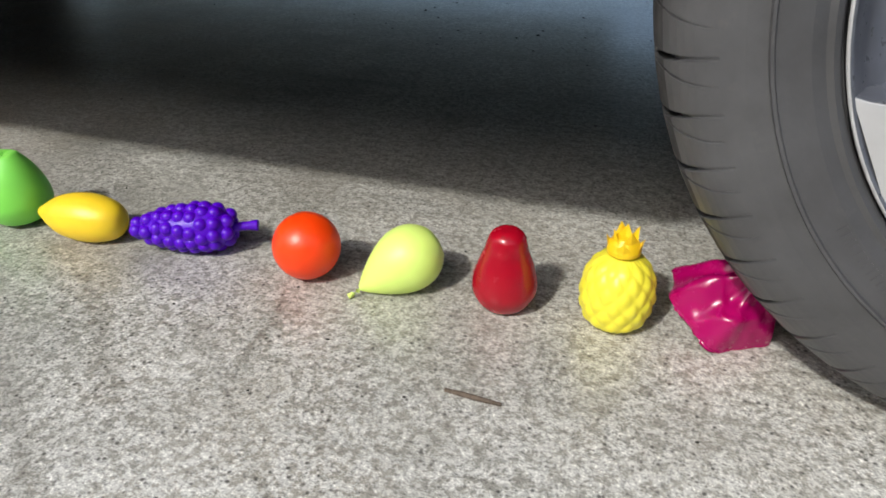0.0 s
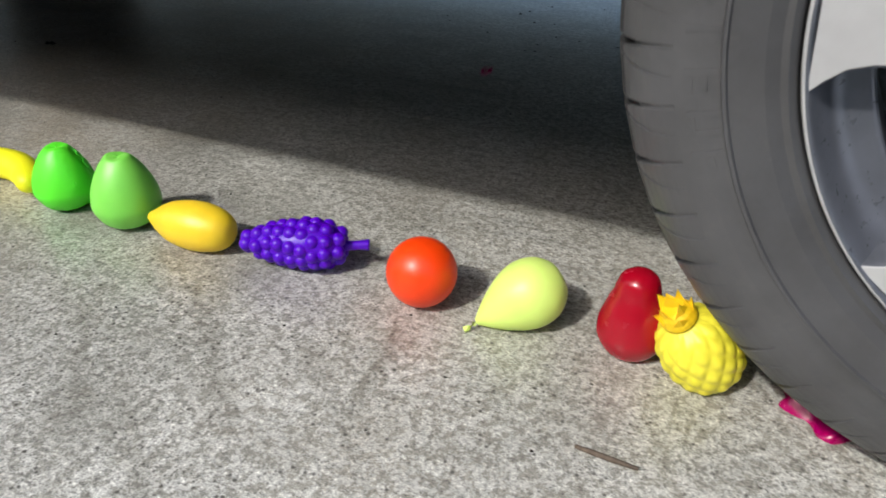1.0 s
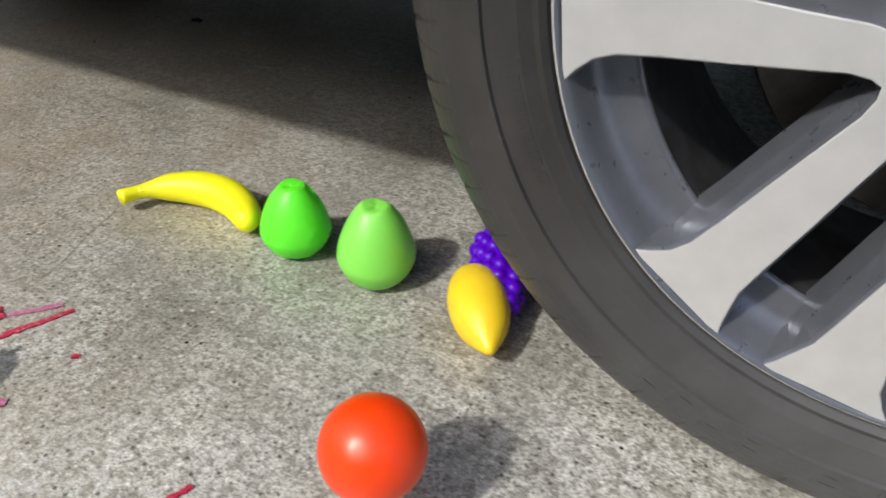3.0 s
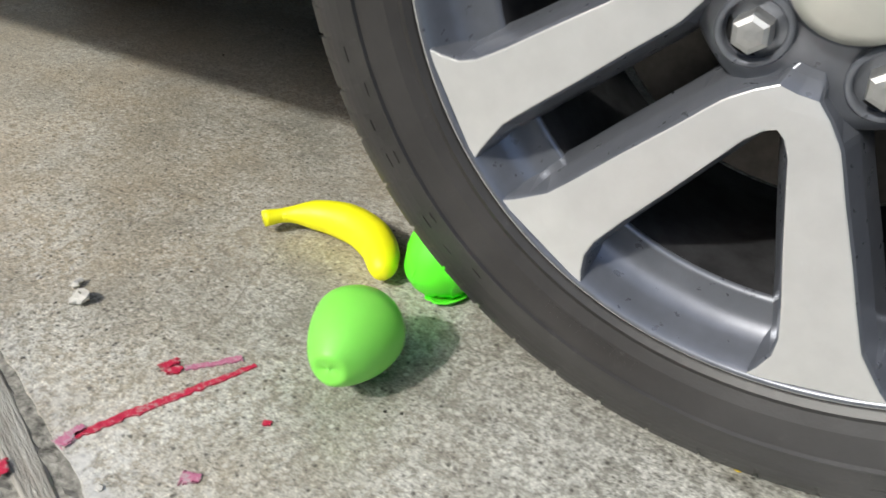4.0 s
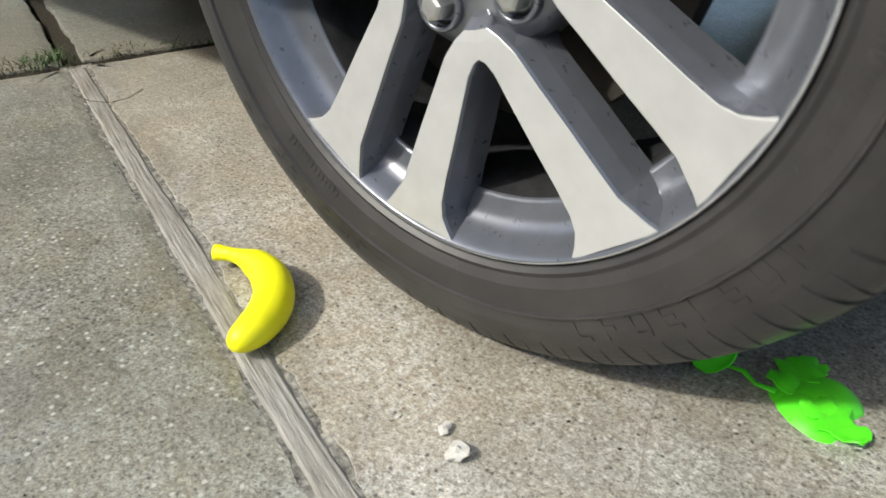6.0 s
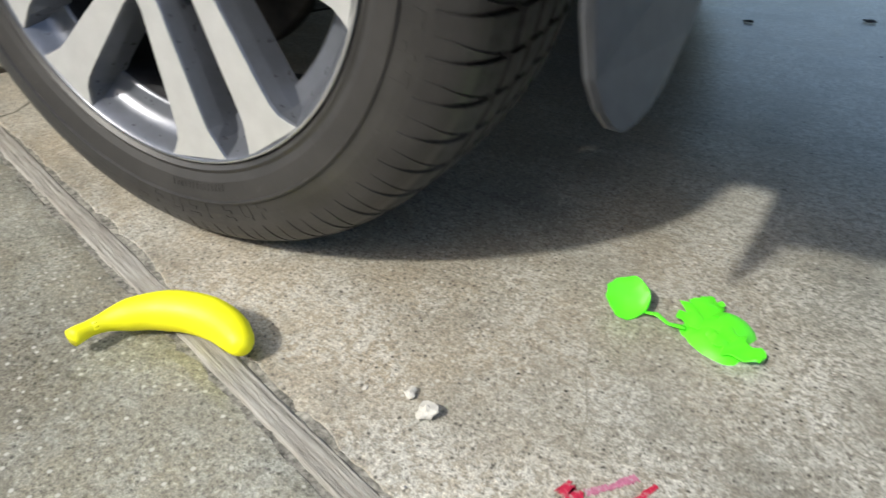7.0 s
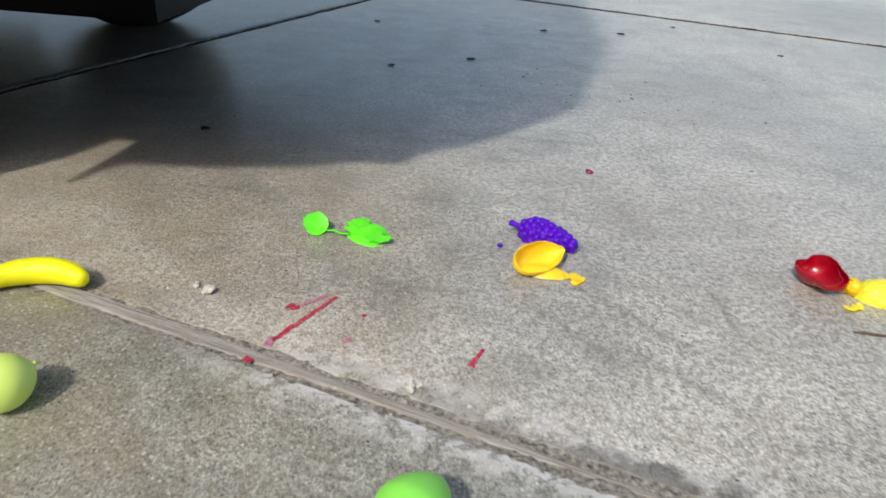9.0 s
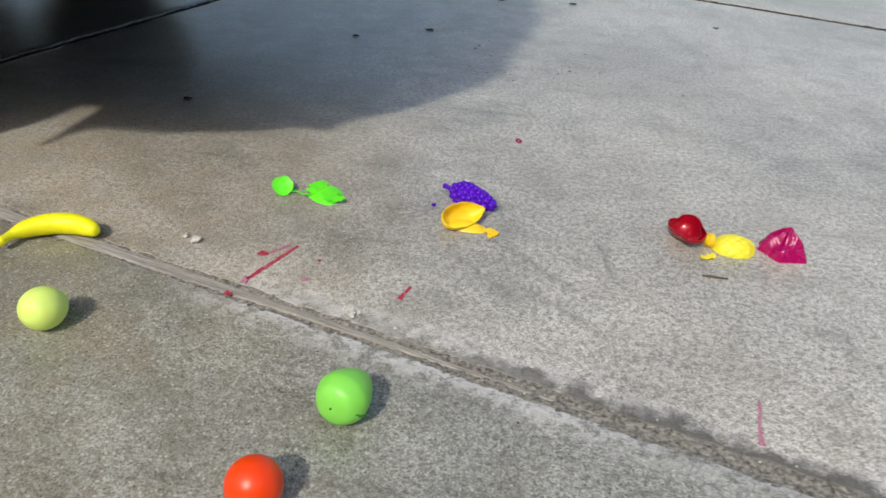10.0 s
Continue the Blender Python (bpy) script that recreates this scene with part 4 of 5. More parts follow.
APPLE = [(0.0, 0.002), (0.010, 0.0), (0.022, 0.004), (0.0305, 0.018), (0.0312, 0.030), (0.0272, 0.047), (0.0215, 0.062), (0.0192, 0.071), (0.0165, 0.079), (0.0100, 0.0846), (0.004, 0.0862), (0.0, 0.0864)]


def wax_apple():
    ob = empty("wax_apple_toy", "glossy dark red wax-apple squeeze toy", "toy fruit", "row of toy fruit")
    prof = curve_profile(APPLE, 48)
    out = []
    for nm, a, s in (("front_half", shell(prof, 176, 364, 26), 6), ("back_half", shell(prof, -4, 184, 26), 7)):
        jag(a, 0.0010, 110, s)
        out.append(skin(nm, a, M_RED, ob))
    return ob, out


PINE = [(r * 0.91, z * 0.95) for r, z in [(0.0, 0.001), (0.018, 0.0015), (0.030, 0.009), (0.0355, 0.024), (0.0368, 0.0375), (0.0345, 0.056), (0.0275, 0.070), (0.017, 0.078), (0.012, 0.080)]]


def pineapple():
    ob = empty("pineapple_toy", "yellow knobbly pineapple squeeze toy with amber crown", "toy fruit", "row of toy fruit")
    prof = curve_profile(PINE, 48)

    def knobs(q, a):
        turn_ = 6 * a + 0.3 * nz(q.x * 40, q.y * 40, q.z * 40, 1.0)
        k = abs(math.sin(turn_ + 138 * q.z) * math.sin(turn_ - 138 * q.z))
        s = 1 + 0.075 * k ** 0.7 - 0.022
        return Vector((q.x * s, q.y * s, q.z))

    out = []
    for nm, a0 in (("front_half", 176), ("back_half", -4)):
        m = bmesh.new()
        fine = []
        for i in range(len(prof) - 1):
            for k in range(2):
                fine.append((prof[i][0] + (prof[i + 1][0] - prof[i][0]) * k / 2, prof[i][1] + (prof[i + 1][1] - prof[i][1]) * k / 2))
        lathe(m, fine + [prof[-1], (0.009, 0.0795)], 60, a0=radians(a0), a1=radians(a0 + 188), warp=knobs)
        bmesh.ops.remove_doubles(m, verts=m.verts, dist=1e-6)
        bmesh.ops.recalc_face_normals(m, faces=m.faces)
        out.append(skin(nm, m, M_YEL, ob, thick=0.0018))
    m = bmesh.new()
    lathe(m, [(0.015, 0.078), (0.0155, 0.082), (0.0135, 0.088), (0.009, 0.093), (0.0, 0.094)], 20)
    for tier, (n_, z_, r_, h_, lean) in enumerate(((4, 0.079, 0.010, 0.015, 0.007), (4, 0.083, 0.007, 0.020, 0.005), (1, 0.088, 0.001, 0.018, 0.0))):
        for i in range(n_):
            a = 2 * math.pi * i / n_ + tier * 0.5
            d, t = Vector((math.cos(a), math.sin(a), 0)), Vector((-math.sin(a), math.cos(a), 0))
            b = d * r_ + Vector((0, 0, z_))
            tip = b + d * lean + Vector((0, 0, h_))
            vs = [m.verts.new(b + t * 0.0115), m.verts.new(b - t * 0.0115), m.verts.new(b + d * 0.004 - Vector((0, 0, 0.002))), m.verts.new(b - d * 0.003), m.verts.new(tip)]
            for q in ((0, 2, 4), (2, 1, 4), (1, 3, 4), (3, 0, 4)):
                m.faces.new([vs[x] for x in q])
    bmesh.ops.recalc_face_normals(m, faces=m.faces)
    crown = part("crown", m, M_YELTOP, ob, "amber leafy crown", smooth=False)
    bm = flap(0.034, 0.008, 9.4)
    bmesh.ops.translate(bm, verts=bm.verts, vec=(0, 0, 0.002))
    return ob, out, crown, skin("torn_flap", bm, M_YEL, ob, thick=0.0014)


def grapes():
    ob = empty("grape_toy", "glossy violet bunch-of-grapes squeeze toy", "toy fruit", "row of toy fruit")
    bm = bmesh.new()
    L = [(-0.056, 0.006), (-0.045, 0.012), (-0.028, 0.0175), (-0.008, 0.0215), (0.012, 0.0235), (0.030, 0.021), (0.042, 0.013), (0.047, 0.0)]
    prof = curve_profile([(0, -0.060)] + [(r * 1.07, x) for x, r in L], 40)
    lathe(bm, prof, 28)
    bmesh.ops.rotate(bm, verts=bm.verts, cent=(0, 0, 0), matrix=Matrix.Rotation(radians(90), 3, 'Y'))
    part("body", bm, M_PURPLE, ob)
    bm = bmesh.new()
    bmesh.ops.create_icosphere(bm, subdivisions=2, radius=0.0078)
    first = part("berry", bm, M_PURPLE, ob)
    k = 0
    for row in range(9):
        x = -0.056 + 0.0120 * row
        r = np.interp(x, [a for a, _ in L], [b for _, b in L])
        cnt = max(4, int(2 * math.pi * r / 0.0138))
        for i in range(cnt):
            a = 2 * math.pi * (i + 0.5 * (row % 2)) / cnt + 0.2 * nz(row, i, 0, 1.7)
            o = first if k == 0 else first.copy()
            if k:
                scene.collection.objects.link(o)
            rr = r * 0.93 + 0.0008 * nz(row, i, 3, 2.1)
            o.location = (x + 0.0015 * nz(row, i, 8, 1.3), rr * math.cos(a), rr * math.sin(a))
            k += 1
    bm = bmesh.new()
    tube(bm, [(0.040, 0, 0), (0.050, 0.0005, 0), (0.060, 0.0015, 0.0005), (0.0695, 0.002, 0.001), (0.071, 0.002, 0.001)], [0.008, 0.0052, 0.0048, 0.0062, 0.0058], 14)
    part("stem", bm, M_PURPLE, ob)
    return ob


def banana():
    ob = empty("banana_toy", "bright yellow banana squeeze toy", "toy fruit", "row of toy fruit")
    bm = bmesh.new()
    pts, rad = [], []
    R0, half = 0.086, radians(64)
    for k in range(41):
        s = k / 40
        a = math.pi / 2 + half - 2 * half * s
        pts.append((R0 * math.cos(a), R0 * math.sin(a) - 0.042, 0.0))
        rad.append(float(np.interp(s, [0, 0.03, 0.09, 0.16, 0.27, 0.45, 0.68, 0.85, 0.94, 0.985, 1.0], [0.0085, 0.0085, 0.0072, 0.0090, 0.0155, 0.0195, 0.0200, 0.0175, 0.0140, 0.0095, 0.0060])))
    tube(bm, pts[4:], rad[4:], 22)
    part("skin", bm, M_BANANA, ob)
    bm = bmesh.new()
    tube(bm, pts[:6], [r * 1.01 for r in rad[:6]], 14)
    part("stem", bm, M_BANANA, ob)
    return ob


def crumpled_pink():
    ob = empty("dragonfruit_toy", "burst magenta dragonfruit toy, crumpled and torn", "toy fruit", "row of toy fruit")
    prof = curve_profile([(0.0, 0.056), (0.012, 0.052), (0.026, 0.042), (0.038, 0.028), (0.0455, 0.014), (0.0490, 0.004), (0.0480, -0.002)], 40)
    folds = ((2.5, 0.30), (1.15, 0.24), (-0.35, 0.20), (-1.65, 0.24), (-2.9, 0.12))

    def crease(q, a):
        s, up = 0.94, 0.0
        for d, k in folds:
            near = max(0.0, math.cos(a - d)) ** 22
            s += k * near
            up += 0.10 * near
        dent = 0.010 * math.exp(-((q.x + 0.004) ** 2 + (q.y + 0.020) ** 2) / 0.00022)
        ridge = 0.004 * math.exp(-((q.x + 0.3 * q.y) / 0.004) ** 2) * (1 if q.y > -0.02 else 0)
        fold = 0.013 * abs(nz(q.x, q.y, q.z + 2.0, 24)) + 0.004 * abs(nz(q.x, q.y, q.z + 7.0, 55))
        return Vector((q.x * s * (1 - 3 * fold), q.y * s * 0.86 * (1 - 3 * fold), max(0.0005, q.z * (1.2 + up) - dent + ridge - fold)))

    m = shell(prof, 0, 360, 110, warp=crease)
    jag(m, 0.004, 75, 12)
    for v in m.verts:
        v.co.z = max(0.0012, v.co.z)
    body_ = skin("skin", m, M_PINK, ob, thick=0.0018)
    m = bmesh.new()
    for i, (a, l, w) in enumerate(((2.5, 0.012, 0.010), (1.2, 0.009, 0.009), (-1.65, 0.008, 0.008))):
        d, t = Vector((math.cos(a), math.sin(a) * 0.8, 0)), Vector((-math.sin(a), math.cos(a), 0))
        b = d * 0.044 + Vector((0, 0, 0.010))
        tip = b + d * l + Vector((0, 0, 0.004 + 0.003 * i))
        vs = [m.verts.new(b + t * w), m.verts.new(b - t * w), m.verts.new(b + Vector((0, 0, 0.010))), m.verts.new(b - Vector((0, 0, 0.007))), m.verts.new(tip)]
        for q in ((0, 2, 4), (2, 1, 4), (1, 3, 4), (3, 0, 4)):
            m.faces.new([vs[x] for x in q])
    bmesh.ops.recalc_face_normals(m, faces=m.faces)
    part("scale_leaves", m, M_PINK, ob, "torn leaf tips")
    return ob


t_orange, t_lime, t_pear, t_banana, t_grape, t_pink = orange_toy(), lime_toy(), green_pear(), banana(), grapes(), crumpled_pink()
t_bright, bright_bits = bright_pear()
t_mango, mango_bits = mango_toy()
t_apple, apple_bits = wax_apple()
t_pine, pine_bits, pine_crown, pine_flap = pineapple()

# ---- small things on the ground ----
def stone(name, c, r, mat, label, cat, seed, flat=0.7):
    bm = bmesh.new()
    bmesh.ops.create_icosphere(bm, subdivisions=2, radius=r)
    for v in bm.verts:
        v.co *= 1 + 0.95 * noise.noise(v.co * (1.1 / r) + Vector((seed, 0, 0)))
        v.co.z *= flat
    low = min(v.co.z for v in bm.verts)
    ob = tagged(link_mesh(name, bm, mat, smooth=False), label, cat)
    ob.location = (c[0], c[1], -low - 0.0005)
    return ob


stone("pebble", (0.0, 0.002), 0.0088, STONE, "pale broken pebble lying on the concrete", "pebble", 1)
stone("pebble", (-0.024, 0.016), 0.005, STONE, "small pale chip lying on the concrete", "pebble", 2)
stone("chip", (0.571, 0.665), 0.006, STONE, "white chip on the concrete", "chip", 3, 0.4)

bm = bmesh.new()
tube(bm, [(0.960, 0.068, 0.003), (0.975, 0.0665, 0.0035), (0.99, 0.0660, 0.003), (1.009, 0.065, 0.003)], [0.0016, 0.0022, 0.0021, 0.0015], 8)
tagged(link_mesh("twig", bm, TWIG_M), "thin dry brown twig lying on the concrete", "twig")


def smear(name, pts, widths, mat, label, seed):
    """A thin uneven smear of paint along points on the ground."""
    bm = bmesh.new()
    n = 40
    a, b = [], []
    for i in range(n + 1):
        s = i / n * (len(pts) - 1)
        k = min(int(s), len(pts) - 2)
        f = s - k
        p = Vector((*pts[k], 0)).lerp(Vector((*pts[k + 1], 0)), f)
        w = widths[k] + (widths[k + 1] - widths[k]) * f
        d = Vector((*pts[k + 1], 0)) - Vector((*pts[k], 0))
        s_ = Vector((-d.y, d.x, 0)).normalized()
        j0, j1 = 1 + 0.8 * nz(i, seed, 0, 0.9), 1 + 0.8 * nz(i, seed, 5, 0.9)
        a.append(p + s_ * w * max(0.15, j0))
        b.append(p - s_ * w * max(0.15, j1))
    lo = [[bm.verts.new((q.x, q.y, 0.0002)) for q in side] for side in (a, b)]
    hi = [[bm.verts.new((q.x, q.y, 0.0016)) for q in side] for side in (a, b)]
    for i in range(n):
        bm.faces.new((hi[0][i], hi[1][i], hi[1][i + 1], hi[0][i + 1]))
        bm.faces.new((lo[0][i], hi[0][i], hi[0][i + 1], lo[0][i + 1]))
        bm.faces.new((hi[1][i], lo[1][i], lo[1][i + 1], hi[1][i + 1]))
    bmesh.ops.recalc_face_normals(bm, faces=bm.faces)
    return tagged(link_mesh(name, bm, mat, smooth=False), label, "paint smear")


smear("paint_smear", [(0.128, -0.100), (0.142, -0.068), (0.165, -0.022), (0.188, 0.025)], [0.0030, 0.0036, 0.0034, 0.0022], RED_PAINT, "long crimson smear of slime on the concrete", 1)
smear("paint_smear", [(0.124, -0.112), (0.126, -0.090)], [0.005, 0.004], PINK_PAINT, "faded pink smear on the concrete", 2)
smear("paint_smear", [(0.124, -0.010), (0.133, -0.014), (0.142, -0.012)], [0.0075, 0.006, 0.003], RED_PAINT, "crimson blot on the concrete", 3)
smear("paint_smear", [(0.142, -0.008), (0.158, 0.008), (0.172, 0.026)], [0.003, 0.002, 0.004], PINK_PAINT, "faded pink streak on the concrete", 4)
smear("paint_smear", [(0.234, -0.018), (0.240, -0.015)], [0.0025, 0.002], RED_PAINT, "small crimson spot on the concrete", 5)
smear("paint_smear", [(0.396, -0.112), (0.402, -0.095), (0.412, -0.070)], [0.0042, 0.0028, 0.0020], RED_PAINT, "short crimson smear on the concrete", 6)
smear("paint_smear", [(0.966, -0.275), (0.950, -0.33), (0.942, -0.368)], [0.003, 0.0022, 0.0048], PINK_PAINT, "long faded pink smear across the concrete", 7)
smear("paint_smear", [(0.103, -0.143), (0.116, -0.147)], [0.005, 0.003], RED_PAINT, "crimson spot beside the timber strip", 8)
smear("paint_smear", [(0.22, -0.085), (0.232, -0.078)], [0.005, 0.003], PINK_PAINT, "faint pink spot on the concrete", 9)


def scrap(name, c, r, mat, label, cat, seed, hole=False):
    """A small curled scrap of skin."""
    bm = bmesh.new()
    n = 22
    rings = []
    for k, f in enumerate((0.45, 0.8, 1.0) if hole else (0.02, 0.5, 1.0)):
        rings.append([bm.verts.new((r * f * math.cos(2 * math.pi * i / n) * (1 + 0.25 * nz(i, seed, k, 0.6)), r * f * 0.7 * math.sin(2 * math.pi * i / n), 0.002 + r * 0.25 * abs(nz(i, seed, 4, 0.5)) * (k + 1) / 2)) for i in range(n)])
    for a, c_ in zip(rings, rings[1:]):
        for i in range(n):
            bm.faces.new((a[i], a[(i + 1) % n], c_[(i + 1) % n], c_[i]))
    ob = tagged(link_mesh(name, bm, mat), label, cat)
    m = ob.modifiers.new("skin", 'SOLIDIFY')
    m.thickness = 0.0012
    ob.location = (c[0], c[1], 0)
    return ob


red_scrap = scrap("torn_scrap", (0.618, 0.637), 0.012, M_PINK, "small curled crimson scrap of torn toy skin", "scrap", 1, True)
violet_scrap = scrap("torn_scrap", (0.428, 0.241), 0.007, M_PURPLE, "tiny violet scrap of toy skin", "scrap", 2)
scrap("dead_leaf", (-0.276, 0.70), 0.011, LEAF_M, "small dark dead leaf on the concrete", "leaf", 3)
for k, (x, y) in enumerate(((-0.119, 2.169), (0.571, 2.234), (1.165, 2.556), (0.30, 1.62), (0.05, 1.45), (0.9, 2.3), (1.5, 2.1))):
    scrap("dead_leaf", (x, y), 0.012 + 0.004 * (k % 2), LEAF_M, "small dark dead leaf on the concrete", "leaf", 10 + k)
for k, (x, y, r) in enumerate(((-0.062, 0.004, 0.0032), (-0.05, 0.03, 0.0026), (0.324, -0.168, 0.010), (0.335, -0.160, 0.006), (0.18, -0.12, 0.004), (0.47, -0.215, 0.006), (0.62, -0.25, 0.005), (0.40, -0.19, 0.004), (0.72, -0.30, 0.006), (0.02, -0.07, 0.003), (1.2, 1.06, 0.006), (1.19, 0.90, 0.004), (1.186, 0.75, 0.006), (1.21, 0.98, 0.004))):
    stone("crumb", (x, y), r * 0.7, STONE, "pale crumb of broken concrete", "crumb", 20 + k, 0.5)

# fine litter on the slab: dark specks and pale grains lying flat
def litter(name, label, spots, mat, seed):
    rnd = random.Random(seed)
    bm = bmesh.new()
    for x0, x1, y0, y1, count, size in spots:
        for _ in range(count):
            x, y, r = rnd.uniform(x0, x1), rnd.uniform(y0, y1), size * rnd.uniform(0.5, 1.5)
            turn_, n_ = rnd.uniform(0, 6.28), 5
            low = [bm.verts.new((x + r * math.cos(turn_ + 6.28 * k / n_) * rnd.uniform(0.6, 1.3), y + r * math.sin(turn_ + 6.28 * k / n_) * rnd.uniform(0.5, 1.1), 0.0)) for k in range(n_)]
            top = bm.verts.new((x, y, r * rnd.uniform(0.35, 0.7)))
            for k in range(n_):
                bm.faces.new((low[k], low[(k + 1) % n_], top))
    return tagged(link_mesh(name, bm, mat, smooth=False), label, "litter", kind="stuff")


litter("dark_litter", "dark specks of leaf and soil strewn over the concrete", ((0.3, 1.5, 1.0, 1.7, 46, 0.0036), (-0.6, 1.6, 0.5, 2.8, 60, 0.0024), (0.0, 1.3, -0.05, 0.5, 40, 0.0014), (-0.6, 0.9, -0.9, -0.15, 60, 0.0016)), LEAF_M, 3)
litter("pale_grit", "pale grains of sand strewn over the concrete", ((0.5, 1.5, 0.9, 1.6, 26, 0.0030), (-0.5, 1.5, 0.0, 0.8, 60, 0.0016), (0.05, 1.1, -0.42, -0.08, 90, 0.0020), (-0.6, 0.9, -0.9, -0.3, 50, 0.0016)), STONE, 4)

# hairline cracks
def crack(pts, w, seed, mat=CRACK_M):
    ob = smear("crack", pts, [w] * len(pts), mat, "dark hairline crack in the slab", seed)
    ob.scale.z = 0.2
    return tagged(ob, category="crack", kind="structure")


crack([(-0.93, 0.19), (-0.885, 0.195), (-0.855, 0.21), (-0.850, 0.24), (-0.868, 0.278)], 0.0014, 31)
crack([(0.090, 0.165), (0.100, 0.12), (0.118, 0.07), (0.124, 0.03)], 0.0005, 32, FAINT_M)


def tuft(c, count, h, mat, name, label, seed):
    """Thin bent blades out of a joint."""
    rnd = random.Random(seed)
    bm = bmesh.new()
    for _ in range(count):
        a = rnd.uniform(0, 6.28)
        p = Vector((c[0] + rnd.gauss(0, 0.020), c[1] + rnd.gauss(0, 0.028), -0.004))
        d = Vector((math.cos(a), math.sin(a), 0))
        t_ = Vector((-d.y, d.x, 0))
        w, L = rnd.uniform(0.0008, 0.0018), h * rnd.uniform(0.5, 1.2)
        old = None
        for k in range(4):
            f = k / 3
            q = p + d * (L * 0.8 * f * f) + Vector((0, 0, L * (f - 0.35 * f * f)))
            row = [bm.verts.new(q + t_ * w * (1.02 - f)), bm.verts.new(q - t_ * w * (1.02 - f))]
            if old:
                bm.faces.new((old[0], old[1], row[1], row[0]))
            old = row
    return tagged(link_mesh(name, bm, mat), label, "weed", kind="stuff")


tuft((-1.118, 0.245), 130, 0.030, GRASS_M, "weed_tuft", "small green weeds growing out of the slab joint", 1)
tuft((-1.138, 0.175), 90, 0.020, DRY_GRASS, "dry_weeds", "dry brown weeds in the slab joint", 2)
tuft((-1.075, 0.36), 90, 0.018, DRY_GRASS, "dry_weeds", "dry brown weeds in the slab joint", 3)
tuft((-1.03, 0.47), 60, 0.016, GRASS_M, "weed_tuft", "small green weeds growing out of the slab joint", 4)


# ---- what moves ----
ROLL = 0.3584
DRIVE = [(0, 1.427), (0.5, 1.371), (1.0, 1.282), (1.6, 1.134), (2.1, 1.038), (2.5, 0.953), (3.2, 0.759), (4.3, 0.437), (4.5, 0.380), (4.8, 0.294), (5.0, 0.2295), (5.2, 0.165),
         (6.3, -0.180), (6.5, -0.231), (7.0, -0.363), (7.5, -0.486), (8.0, -0.630), (8.3, -0.745), (8.6, -0.85), (9.0, -0.96), (9.5, -1.02), (10.0, -1.03)]


